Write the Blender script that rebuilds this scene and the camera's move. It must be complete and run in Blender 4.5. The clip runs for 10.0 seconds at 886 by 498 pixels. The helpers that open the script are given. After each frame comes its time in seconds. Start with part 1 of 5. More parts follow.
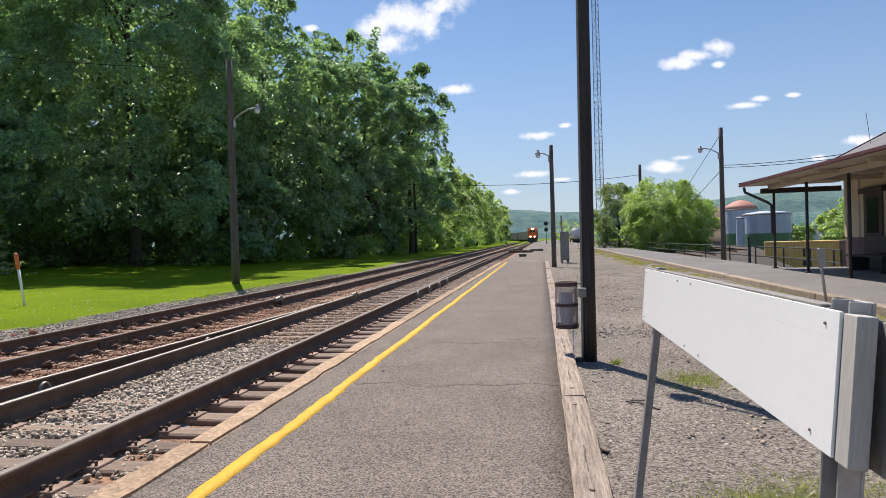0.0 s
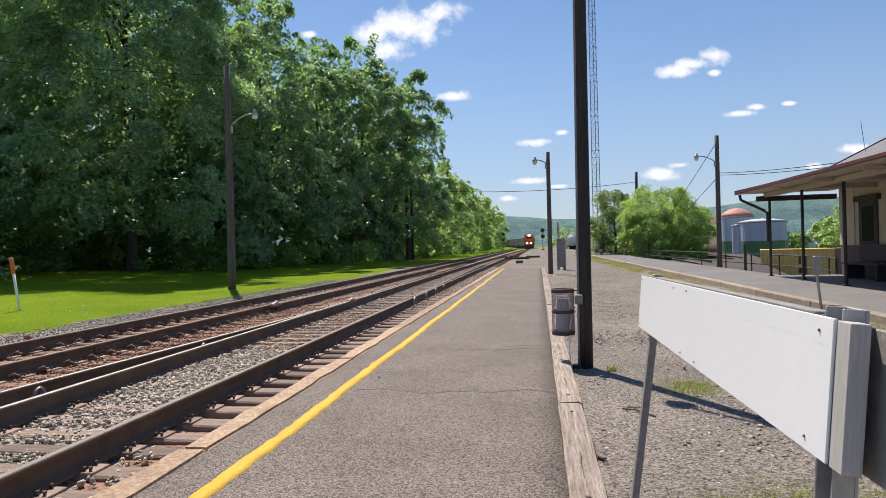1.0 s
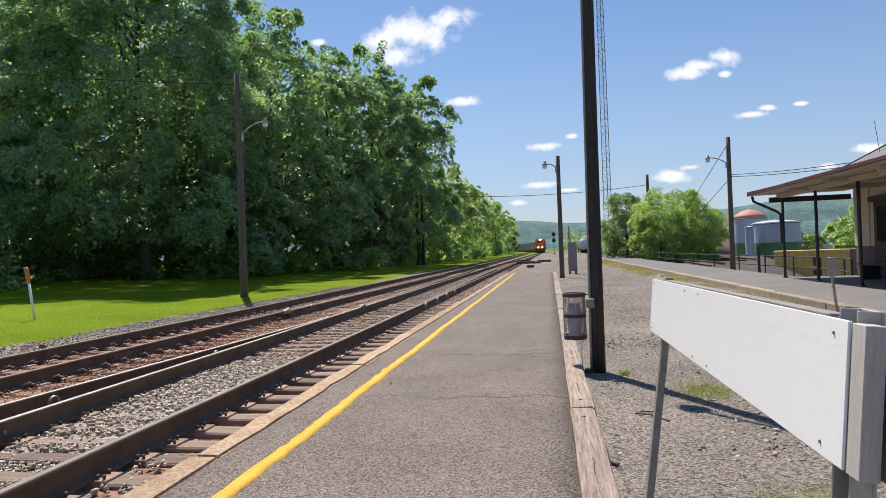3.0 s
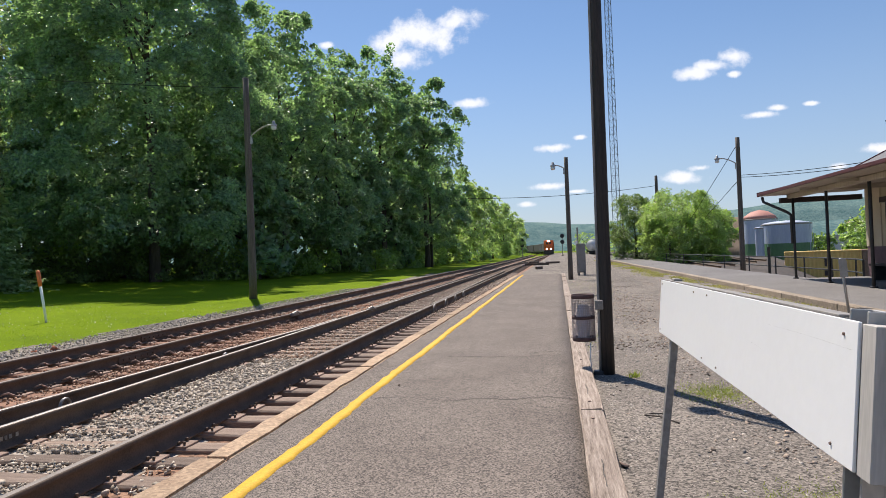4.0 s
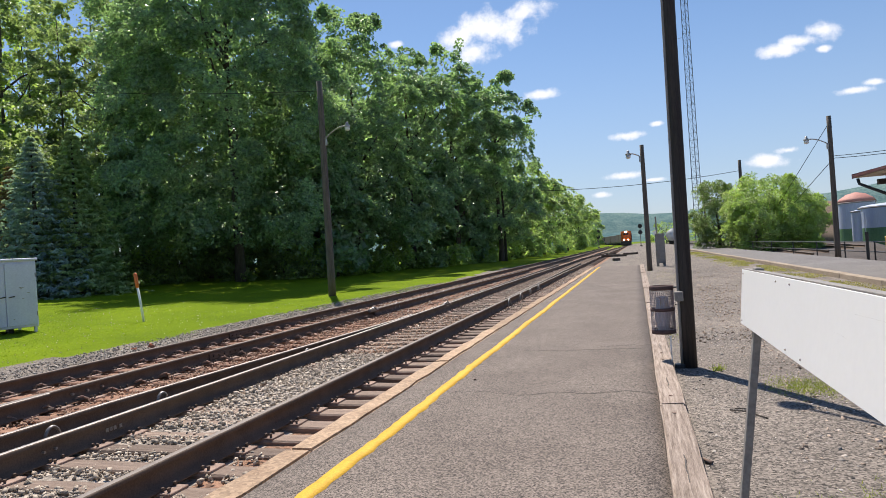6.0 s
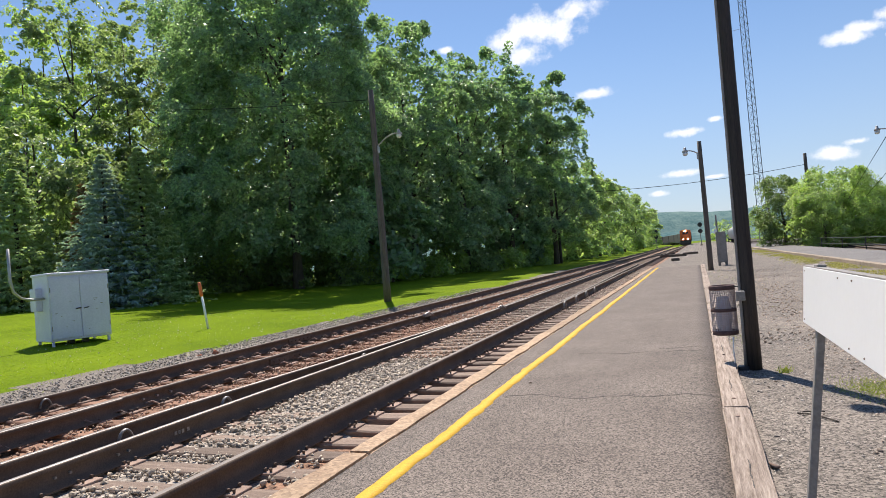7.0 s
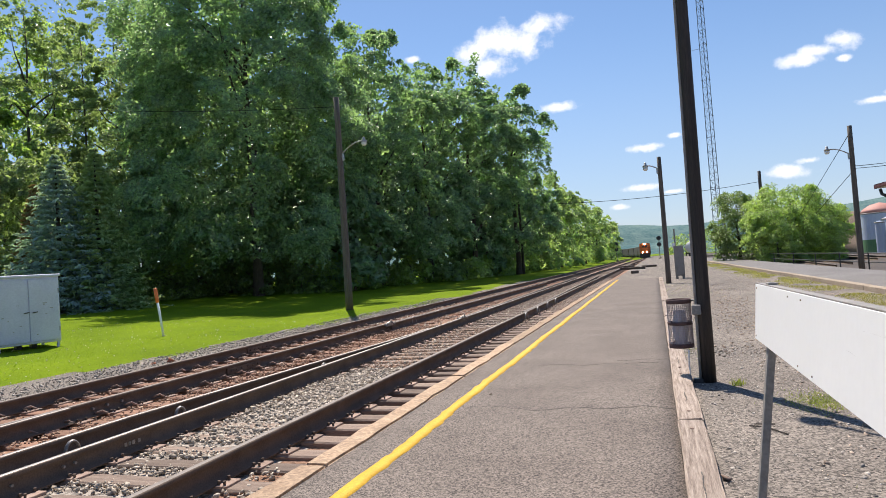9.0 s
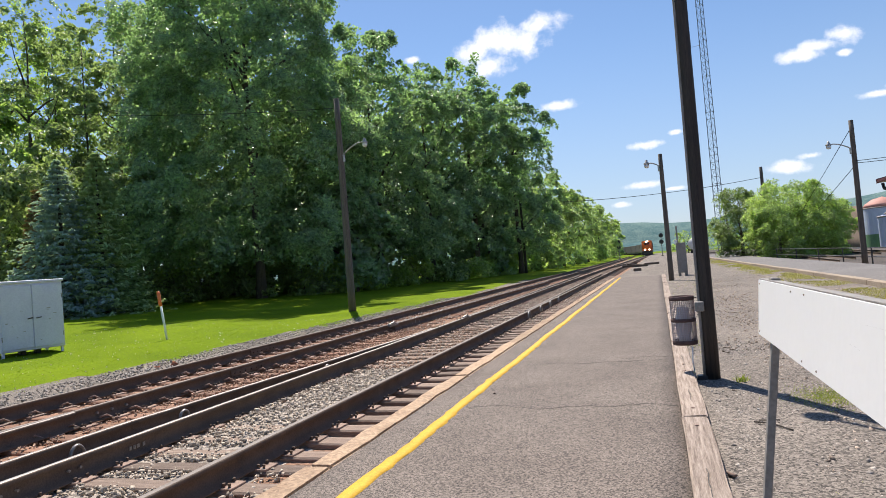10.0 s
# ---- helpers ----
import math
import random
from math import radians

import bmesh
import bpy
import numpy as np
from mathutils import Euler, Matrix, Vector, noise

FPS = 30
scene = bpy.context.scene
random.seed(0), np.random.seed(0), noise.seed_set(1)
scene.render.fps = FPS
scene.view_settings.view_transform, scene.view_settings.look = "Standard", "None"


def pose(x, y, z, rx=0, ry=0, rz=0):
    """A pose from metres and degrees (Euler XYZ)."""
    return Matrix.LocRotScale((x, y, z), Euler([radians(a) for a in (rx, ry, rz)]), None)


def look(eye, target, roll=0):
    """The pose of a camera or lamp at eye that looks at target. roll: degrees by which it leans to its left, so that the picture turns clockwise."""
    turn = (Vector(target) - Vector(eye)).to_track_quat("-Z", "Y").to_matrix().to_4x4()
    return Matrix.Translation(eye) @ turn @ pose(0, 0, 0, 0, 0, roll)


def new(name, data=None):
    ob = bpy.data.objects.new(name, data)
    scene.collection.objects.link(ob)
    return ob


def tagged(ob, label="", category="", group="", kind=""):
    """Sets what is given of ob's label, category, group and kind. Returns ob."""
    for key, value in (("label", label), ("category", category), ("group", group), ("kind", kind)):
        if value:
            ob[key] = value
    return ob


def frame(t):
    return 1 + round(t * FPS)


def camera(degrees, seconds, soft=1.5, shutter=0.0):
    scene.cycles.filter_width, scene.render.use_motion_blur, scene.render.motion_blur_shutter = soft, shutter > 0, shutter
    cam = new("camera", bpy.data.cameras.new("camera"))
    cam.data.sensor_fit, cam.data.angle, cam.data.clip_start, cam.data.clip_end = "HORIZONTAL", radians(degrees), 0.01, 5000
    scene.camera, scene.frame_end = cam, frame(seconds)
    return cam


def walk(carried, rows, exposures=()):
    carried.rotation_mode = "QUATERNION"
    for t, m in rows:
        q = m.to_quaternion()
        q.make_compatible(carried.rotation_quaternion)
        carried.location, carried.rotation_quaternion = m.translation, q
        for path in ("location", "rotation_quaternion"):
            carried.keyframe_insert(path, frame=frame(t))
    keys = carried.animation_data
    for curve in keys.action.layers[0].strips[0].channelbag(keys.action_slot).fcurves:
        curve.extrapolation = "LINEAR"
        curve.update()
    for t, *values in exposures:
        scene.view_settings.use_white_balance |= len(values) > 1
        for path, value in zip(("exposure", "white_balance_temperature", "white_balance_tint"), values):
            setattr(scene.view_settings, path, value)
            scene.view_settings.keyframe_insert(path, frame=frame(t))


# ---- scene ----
cam = camera(69.03, 10.0, soft=0.9)
PATH = [
    (0.0, pose(0.000, 0.000, 1.300, 89.266, 1.763, 8.730)),
    (0.5, pose(-0.000, -0.005, 1.301, 89.311, 1.976, 8.671)),
    (1.0, pose(-0.001, -0.008, 1.300, 89.817, 1.526, 8.435)),
    (1.5, pose(0.002, 0.005, 1.302, 89.874, 2.125, 8.602)),
    (2.0, pose(0.002, -0.002, 1.301, 90.127, 2.196, 8.826)),
    (2.5, pose(0.004, 0.004, 1.300, 90.218, 2.141, 9.042)),
    (4.0, pose(0.009, 0.005, 1.299, 90.507, 2.338, 10.150)),
    (4.5, pose(0.008, -0.001, 1.300, 90.442, 2.383, 10.383)),
    (5.0, pose(0.009, -0.002, 1.301, 90.455, 2.353, 10.866)),
    (5.5, pose(0.015, 0.001, 1.301, 90.604, 2.792, 11.976)),
    (6.0, pose(0.028, -0.012, 1.300, 90.385, 3.756, 16.737)),
    (6.2, pose(0.033, -0.024, 1.299, 90.436, 4.146, 18.850)),
    (7.3, pose(0.062, -0.028, 1.296, 91.186, 4.971, 21.620)),
    (7.5, pose(0.069, -0.016, 1.296, 91.126, 4.935, 20.758)),
    (8.0, pose(0.055, -0.008, 1.302, 91.859, 4.168, 18.651)),
    (8.5, pose(0.054, -0.011, 1.307, 91.753, 3.846, 18.214)),
    (9.0, pose(0.057, -0.014, 1.308, 91.682, 4.059, 18.285)),
    (9.5, pose(0.058, -0.012, 1.305, 91.688, 4.827, 18.500)),
    (10.0, pose(0.058, -0.011, 1.306, 91.701, 4.783, 18.497)),
]
walk(cam, PATH, [(0.0, 0.34, 6500, 13), (5.2, 0.34, 6500, 13), (7.6, 0.5, 6500, 13), (10.0, 0.5, 6500, 13)])

# ---- light: clear summer sky with a few small clouds, high sun ahead and to the left ----
SUN_EL, SUN_AZ = radians(59), math.atan2(-0.48, 0.877)
world = bpy.data.worlds.new("world")
scene.world = world
world.use_nodes = True
wt = world.node_tree
sky = wt.nodes.new("ShaderNodeTexSky")
sky.sky_type, sky.sun_disc = "NISHITA", False
sky.sun_elevation, sky.sun_rotation = SUN_EL, SUN_AZ
sky.air_density, sky.dust_density, sky.ozone_density = 1.0, 0.15, 3.4


def wmath(op, a, b=None, c=None):
    n = wt.nodes.new("ShaderNodeMath")
    n.operation = op
    for i, v in enumerate((a, b, c)):
        if v is None:
            continue
        if isinstance(v, (int, float)):
            n.inputs[i].default_value = v
        else:
            wt.links.new(v, n.inputs[i])
    return n.outputs[0]


wco = wt.nodes.new("ShaderNodeTexCoord")
wsep = wt.nodes.new("ShaderNodeSeparateXYZ")
wt.links.new(wco.outputs["Generated"], wsep.inputs[0])
wy = wmath("MAXIMUM", wsep.outputs[1], 0.02)
sx, sz = wmath("DIVIDE", wsep.outputs[0], wy), wmath("DIVIDE", wsep.outputs[2], wy)
wcomb = wt.nodes.new("ShaderNodeCombineXYZ")
wt.links.new(sx, wcomb.inputs[0])
wt.links.new(sz, wcomb.inputs[1])
wn = wt.nodes.new("ShaderNodeTexNoise")
wn.inputs["Scale"].default_value, wn.inputs["Detail"].default_value, wn.inputs["Roughness"].default_value = 26.0, 7.0, 0.62
wt.links.new(wcomb.outputs[0], wn.inputs["Vector"])
puff = wmath("MULTIPLY", wmath("SUBTRACT", wn.outputs[0], 0.5), 2.2)
# each cloud: place in the sky (sideways, up, per unit ahead), half width, half height
CLOUDS = [(-0.196, 0.350, 0.085, 0.034), (-0.250, 0.342, 0.050, 0.030), (-0.145, 0.366, 0.055, 0.022), (-0.222, 0.316, 0.040, 0.026),
          (-0.358, 0.349, 0.018, 0.008), (0.206, 0.252, 0.042, 0.013), (0.262, 0.272, 0.026, 0.016), (0.236, 0.261, 0.034, 0.011), (0.262, 0.246, 0.010, 0.006), (-0.127, 0.234, 0.034, 0.010),
          (0.0, 0.157, 0.033, 0.008), (0.040, 0.170, 0.012, 0.005), (-0.009, 0.098, 0.032, 0.007), (0.179, 0.099, 0.040, 0.012),
          (0.296, 0.184, 0.030, 0.007), (0.320, 0.192, 0.018, 0.006), (0.365, 0.195, 0.012, 0.004), (-0.045, 0.072, 0.018, 0.006), (0.029, 0.088, 0.020, 0.004),
          (0.394, 0.102, 0.020, 0.007), (0.450, 0.124, 0.028, 0.009), (0.21, 0.112, 0.020, 0.006)]
cover = None
for cx, cz, hw, hh in CLOUDS:
    dx = wmath("MULTIPLY", wmath("SUBTRACT", sx, cx), 1 / hw)
    dz = wmath("MULTIPLY", wmath("SUBTRACT", sz, cz), 1 / hh)
    v = wmath("SUBTRACT", 1.0, wmath("SQRT", wmath("ADD", wmath("MULTIPLY", dx, dx), wmath("MULTIPLY", dz, dz))))
    cover = v if cover is None else wmath("MAXIMUM", cover, v)
wr = wt.nodes.new("ShaderNodeMapRange")
wr.interpolation_type = "SMOOTHSTEP"
wr.inputs["From Min"].default_value, wr.inputs["From Max"].default_value = 0.0, 0.8
wr.inputs["To Max"].default_value = 0.93
wt.links.new(wmath("ADD", cover, puff), wr.inputs[0])
edge = wmath("GREATER_THAN", cover, -1.0)
wmix = wt.nodes.new("ShaderNodeMix")
wmix.data_type = "RGBA"
wt.links.new(wmath("MULTIPLY", wr.outputs[0], edge), wmix.inputs[0])
whs = wt.nodes.new("ShaderNodeHueSaturation")
whs.inputs["Saturation"].default_value = 1.05
wt.links.new(sky.outputs[0], whs.inputs["Color"])
# summer haze that pales the sky evenly towards the horizon
whz = wt.nodes.new("ShaderNodeMapRange")
whz.interpolation_type = "SMOOTHSTEP"
for k, q in ((1, -0.02), (2, 0.36), (3, 0.62), (4, 0.0)):
    whz.inputs[k].default_value = q
wt.links.new(wsep.outputs[2], whz.inputs[0])
wpale = wt.nodes.new("ShaderNodeMix")
wpale.data_type = "RGBA"
wpale.inputs[7].default_value = (3.2, 4.0, 5.5, 1)
wt.links.new(whz.outputs[0], wpale.inputs[0])
wt.links.new(whs.outputs[0], wpale.inputs[6])
wt.links.new(wpale.outputs[2], wmix.inputs[6])
wmix.inputs[7].default_value = (8.6, 8.8, 9.2, 1)
wt.links.new(wmix.outputs[2], wt.nodes["Background"].inputs[0])
wt.nodes["Background"].inputs[1].default_value = 0.094
sun = new("sun", bpy.data.lights.new("sun", "SUN"))
sun.data.energy, sun.data.angle, sun.data.color = 4.9, radians(0.53), (1.0, 0.93, 0.82)
sun.matrix_world = look((-0.48 * math.cos(SUN_EL) * 100, 0.877 * math.cos(SUN_EL) * 100, math.sin(SUN_EL) * 100), (0, 0, 0))

# ---- materials ----


def surface(name, ramp, scale=8.0, rough=0.8, bump=0.3, fine=60.0, metal=0.0, vary=0.0, mix=0.5, dist=0.02, leaf=0.0, spec=0.5, stretch=(1, 1, 1), speck=None, emit=None):
    """Two scales of noise through a colour ramp, with relief; vary: brightness by object; leaf: share of light let through."""
    m = bpy.data.materials.new(name)
    m.use_nodes = True
    t = m.node_tree
    b = t.nodes["Principled BSDF"]
    co = t.nodes.new("ShaderNodeTexCoord")
    mp = t.nodes.new("ShaderNodeMapping")
    mp.inputs["Scale"].default_value = stretch
    t.links.new(co.outputs["Object"], mp.inputs[0])
    n1, n2 = t.nodes.new("ShaderNodeTexNoise"), t.nodes.new("ShaderNodeTexNoise")
    n1.inputs["Scale"].default_value, n1.inputs["Detail"].default_value = scale, 5
    n2.inputs["Scale"].default_value, n2.inputs["Detail"].default_value = fine, 4
    mx = t.nodes.new("ShaderNodeMix")
    mx.inputs[0].default_value = mix
    for n, i in ((n1, 2), (n2, 3)):
        t.links.new(mp.outputs[0], n.inputs["Vector"])
        t.links.new(n.outputs[0], mx.inputs[i])
    cr = t.nodes.new("ShaderNodeValToRGB")
    els = cr.color_ramp.elements
    while len(els) < len(ramp):
        els.new(0.5)
    for e, (p, c) in zip(els, ramp):
        e.position, e.color = p, (*c, 1)
    t.links.new(mx.outputs[0], cr.inputs[0])
    col = cr.outputs[0]
    if speck:
        vo = t.nodes.new("ShaderNodeTexVoronoi")
        vo.inputs["Scale"].default_value = speck[0]
        t.links.new(mp.outputs[0], vo.inputs["Vector"])
        hs = t.nodes.new("ShaderNodeSeparateColor")
        t.links.new(vo.outputs["Color"], hs.inputs[0])
        mr = t.nodes.new("ShaderNodeMapRange")
        mr.inputs[3].default_value, mr.inputs[4].default_value = speck[1], speck[2]
        t.links.new(hs.outputs[0], mr.inputs[0])
        mu = t.nodes.new("ShaderNodeVectorMath")
        mu.operation = "SCALE"
        t.links.new(col, mu.inputs[0])
        t.links.new(mr.outputs[0], mu.inputs["Scale"])
        col = mu.outputs[0]
    if vary:
        src = t.nodes.new("ShaderNodeNewGeometry").outputs["Random Per Island"] if vary < 0 else t.nodes.new("ShaderNodeObjectInfo").outputs["Random"]
        mr = t.nodes.new("ShaderNodeMapRange")
        mr.inputs[3].default_value, mr.inputs[4].default_value = 1 - abs(vary), 1 + abs(vary)
        t.links.new(src, mr.inputs[0])
        mu = t.nodes.new("ShaderNodeVectorMath")
        mu.operation = "SCALE"
        t.links.new(col, mu.inputs[0])
        t.links.new(mr.outputs[0], mu.inputs["Scale"])
        col = mu.outputs[0]
    t.links.new(col, b.inputs["Base Color"])
    b.inputs["Roughness"].default_value, b.inputs["Metallic"].default_value = rough, metal
    b.inputs["Specular IOR Level"].default_value = spec
    if bump:
        bp = t.nodes.new("ShaderNodeBump")
        bp.inputs["Strength"].default_value, bp.inputs["Distance"].default_value = bump, dist
        t.links.new(mx.outputs[0], bp.inputs["Height"])
        t.links.new(bp.outputs[0], b.inputs["Normal"])
    if leaf:
        b.inputs["Sheen Weight"].default_value, b.inputs["Sheen Roughness"].default_value = 0.6 if leaf > 0.5 else 0.05, 0.5
        b.inputs["Sheen Tint"].default_value = (0.75, 0.88, 1.0, 1)
        b.inputs["Coat Weight"].default_value, b.inputs["Coat Roughness"].default_value = 0.25 if leaf > 0.3 else 0.0, 0.35
        tr = t.nodes.new("ShaderNodeBsdfTranslucent")
        ms = t.nodes.new("ShaderNodeMixShader")
        ms.inputs[0].default_value = leaf
        tint = t.nodes.new("ShaderNodeMix")
        tint.data_type, tint.blend_type = "RGBA", "MULTIPLY"
        tint.inputs[0].default_value = 1.0
        tint.inputs[7].default_value = (2.15, 2.15, 1.1, 1)
        t.links.new(col, tint.inputs[6])
        t.links.new(tint.outputs[2], tr.inputs[0])
        t.links.new(b.outputs[0], ms.inputs[1])
        t.links.new(tr.outputs[0], ms.inputs[2])
        t.links.new(ms.outputs[0], t.nodes["Material Output"].inputs[0])
    if emit:
        b.inputs["Emission Color"].default_value, b.inputs["Emission Strength"].default_value = (*emit[:3], 1), emit[3]
    return m


def two(a, b):
    return [(0.35, a), (0.65, b)]


ASPHALT = surface("asphalt", two((0.108, 0.087, 0.073), (0.152, 0.126, 0.106)), 1.1, 0.9, 0.12, 160, dist=0.004, mix=0.35, speck=(120, 0.2, 2.2))
OLD_ASPHALT = surface("old_asphalt", two((0.135, 0.125, 0.12), (0.2, 0.188, 0.18)), 0.5, 0.9, 0.2, 90, dist=0.006, speck=(60, 0.7, 1.3))
GRAVEL = surface("gravel", two((0.105, 0.089, 0.075), (0.2, 0.171, 0.144)), 0.55, 0.95, 0.3, 70, dist=0.012, mix=0.4, speck=(75, 0.22, 2.1))
BALLAST_BED = surface("ballast_bed", two((0.27, 0.23, 0.19), (0.40, 0.35, 0.3)), 1.2, 0.95, 1.0, 40, dist=0.03, speck=(24, 0.4, 1.5))
RUSTY_BED = surface("rusty_bed", two((0.19, 0.1, 0.06), (0.35, 0.21, 0.14)), 0.9, 0.95, 1.0, 30, dist=0.03, speck=(26, 0.45, 1.5))
SHOULDER_STONE = surface("shoulder_stone", two((0.26, 0.235, 0.205), (0.4, 0.365, 0.325)), 9, 0.95, 0.2, 60, vary=-0.4, spec=0.2)
STONE = surface("ballast_stone", two((0.36, 0.305, 0.245), (0.53, 0.46, 0.38)), 9, 0.95, 0.2, 60, vary=-0.35, spec=0.2)
RUSTY_STONE = surface("rusty_stone", two((0.29, 0.175, 0.115), (0.46, 0.32, 0.23)), 9, 0.9, 0.2, 60, vary=-0.4)
PEBBLE = surface("pebble", two((0.2, 0.178, 0.155), (0.46, 0.415, 0.37)), 20, 0.9, 0.1, 90, vary=-0.7)
BROWN_STONE = surface("brown_stone", two((0.25, 0.19, 0.145), (0.42, 0.33, 0.26)), 20, 0.9, 0.1, 90, vary=-0.6)
TIE_WOOD = surface("tie_wood", two((0.135, 0.093, 0.07), (0.31, 0.232, 0.182)), 5, 0.9, 0.6, 45, stretch=(0.4, 5, 5), vary=0.3, dist=0.01)
RUSTY_TIE = surface("rust_stained_tie", two((0.17, 0.085, 0.052), (0.34, 0.19, 0.125)), 5, 0.9, 0.6, 45, stretch=(0.4, 5, 5), vary=0.3, dist=0.01)
OLD_TIE = surface("rotten_tie_wood", two((0.06, 0.047, 0.038), (0.15, 0.12, 0.1)), 5, 0.9, 0.6, 45, stretch=(0.4, 5, 5), vary=0.3, dist=0.01)
TIMBER = surface("weathered_timber", two((0.17, 0.125, 0.096), (0.52, 0.425, 0.355)), 9, 0.9, 1.0, 50, stretch=(7, 0.35, 7), vary=0.1, dist=0.015, mix=0.4)
CONCRETE_KERB = surface("kerb_concrete", two((0.33, 0.22, 0.14), (0.5, 0.36, 0.24)), 3.5, 0.9, 0.8, 40, vary=0.15, dist=0.015, mix=0.4, speck=(40, 0.72, 1.15))
PALE_CONCRETE = surface("pale_concrete", two((0.26, 0.205, 0.15), (0.42, 0.34, 0.26)), 4, 0.9, 0.6, 50, dist=0.012, vary=0.12, speck=(45, 0.7, 1.2))
RAIL_SIDE = surface("rail_brown_steel", two((0.095, 0.07, 0.054), (0.165, 0.122, 0.094)), 4, 0.85, 0.2, 70, dist=0.004, spec=0.25)
RAIL_TOP = surface("rail_worn_top", two((0.24, 0.215, 0.2), (0.42, 0.39, 0.37)), 3, 0.55, 0.05, 60, metal=0.8)
DULL_TOP = surface("rail_dull_top", two((0.17, 0.14, 0.118), (0.27, 0.23, 0.2)), 3, 0.7, 0.05, 60)
BRICK = surface("broken_brick", two((0.34, 0.11, 0.06), (0.5, 0.2, 0.12)), 12, 0.9, 0.4, 60)
RUST = surface("rust", two((0.2, 0.13, 0.1), (0.37, 0.265, 0.21)), 9, 0.85, 0.4, 70, vary=0.25, dist=0.005)
GREY_IRON = surface("grey_iron", two((0.2, 0.19, 0.18), (0.38, 0.36, 0.34)), 9, 0.5, 0.2, 70, metal=0.6)
YELLOW = surface("yellow_paint", two((0.6, 0.33, 0.015), (0.76, 0.45, 0.03)), 4, 0.75, 0.3, 120, dist=0.003, speck=(90, 0.85, 1.1))
CREOSOTE = surface("creosoted_pole", two((0.016, 0.013, 0.012), (0.06, 0.046, 0.038)), 6, 0.7, 0.5, 50, stretch=(5, 5, 0.25), dist=0.008)
GREY_POLE = surface("weathered_pole", two((0.06, 0.05, 0.043), (0.17, 0.145, 0.125)), 6, 0.9, 0.5, 50, stretch=(5, 5, 0.25), dist=0.008)
CRACK = surface("crack_filler", two((0.1, 0.088, 0.079), (0.145, 0.128, 0.116)), 8, 0.9, 0.3)
WHITE_BOARD = surface("white_board", two((0.88, 0.88, 0.88), (0.91, 0.91, 0.91)), 2, 0.45, 0.04, 40)
GALV = surface("galvanised_steel", two((0.34, 0.33, 0.325), (0.48, 0.47, 0.455)), 5, 0.5, 0.1, 50, metal=0.5)
GREY_POST = surface("grey_post", two((0.22, 0.205, 0.19), (0.34, 0.32, 0.3)), 8, 0.75, 0.3, 60, metal=0.2)
CAP_WOOD = surface("grey_cap_wood", two((0.4, 0.375, 0.345), (0.54, 0.51, 0.475)), 4, 0.8, 0.1, 40, stretch=(6, 6, 0.6), dist=0.003)
SILVER_PAINT = surface("silver_paint", two((0.58, 0.58, 0.74), (0.7, 0.7, 0.86)), 1.6, 0.5, 0.1, 25, metal=0.1)
RUST_BASKET = surface("rusty_basket", two((0.07, 0.04, 0.04), (0.15, 0.09, 0.085)), 12, 0.7, 0.3, 80, metal=0.3)
BASKET_WIRE = surface("basket_wire", two((0.42, 0.34, 0.34), (0.56, 0.48, 0.48)), 12, 0.5, 0.2, 80, metal=0.3)
BAG = surface("bag_plastic", two((0.52, 0.47, 0.5), (0.68, 0.62, 0.65)), 9, 0.5, 0.5, 30)
ORANGE = surface("orange_sleeve", two((0.70, 0.13, 0.03), (0.82, 0.2, 0.05)), 6, 0.5, 0.1)
GRASS = surface("lawn_grass", two((0.095, 0.155, 0.006), (0.175, 0.25, 0.008)), 0.35, 0.9, 0.3, 30, dist=0.03, mix=0.45, spec=0.05, speck=(30, 0.88, 1.12))
BLADE = surface("grass_blade", two((0.12, 0.19, 0.008), (0.21, 0.29, 0.012)), 0.4, 0.8, 0, 20, vary=-0.15, leaf=0.5, spec=0.08)
WEED = surface("weed_green", two((0.15, 0.2, 0.04), (0.3, 0.33, 0.09)), 3.0, 0.8, 0, 20, vary=-0.3, leaf=0.3, spec=0.1)
DRY_BLADE = surface("weed_blade", two((0.19, 0.2, 0.055), (0.34, 0.32, 0.12)), 0.6, 0.8, 0, 20, vary=-0.3, leaf=0.3)
CLOVER = surface("clover_flower", two((0.6, 0.6, 0.5), (0.75, 0.75, 0.68)), 3, 0.8, 0)
# blue is raised to put the bluish veil of shaded crowns into the colour
LEAF_MAPLE = surface("maple_leaf", two((0.145, 0.235, 0.16), (0.235, 0.35, 0.205)), 0.25, 0.4, 0, 2.5, vary=-0.35, leaf=0.47, spec=0.8)
LEAF_PALE = surface("pale_leaf", two((0.155, 0.225, 0.115), (0.25, 0.32, 0.165)), 0.3, 0.4, 0, 2.5, vary=-0.3, leaf=0.42, spec=0.45)
# locust green; on some undergrowth it stands in for sunlit leaves
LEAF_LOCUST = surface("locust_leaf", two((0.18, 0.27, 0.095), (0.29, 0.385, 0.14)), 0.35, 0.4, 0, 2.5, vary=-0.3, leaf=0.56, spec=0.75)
LEAF_TRACK = surface("trackside_leaf", two((0.2, 0.28, 0.14), (0.31, 0.395, 0.2)), 0.35, 0.4, 0, 2.5, vary=-0.3, leaf=0.55, spec=0.6)
# dusky bush green; on other undergrowth it stands in for shade
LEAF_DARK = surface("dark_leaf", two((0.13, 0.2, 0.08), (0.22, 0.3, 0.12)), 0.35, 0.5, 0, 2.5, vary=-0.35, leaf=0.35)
NEEDLE_BLUE = surface("blue_needle", two((0.2, 0.295, 0.3), (0.36, 0.46, 0.46)), 0.8, 0.6, 0, 6, vary=-0.15, leaf=0.28)
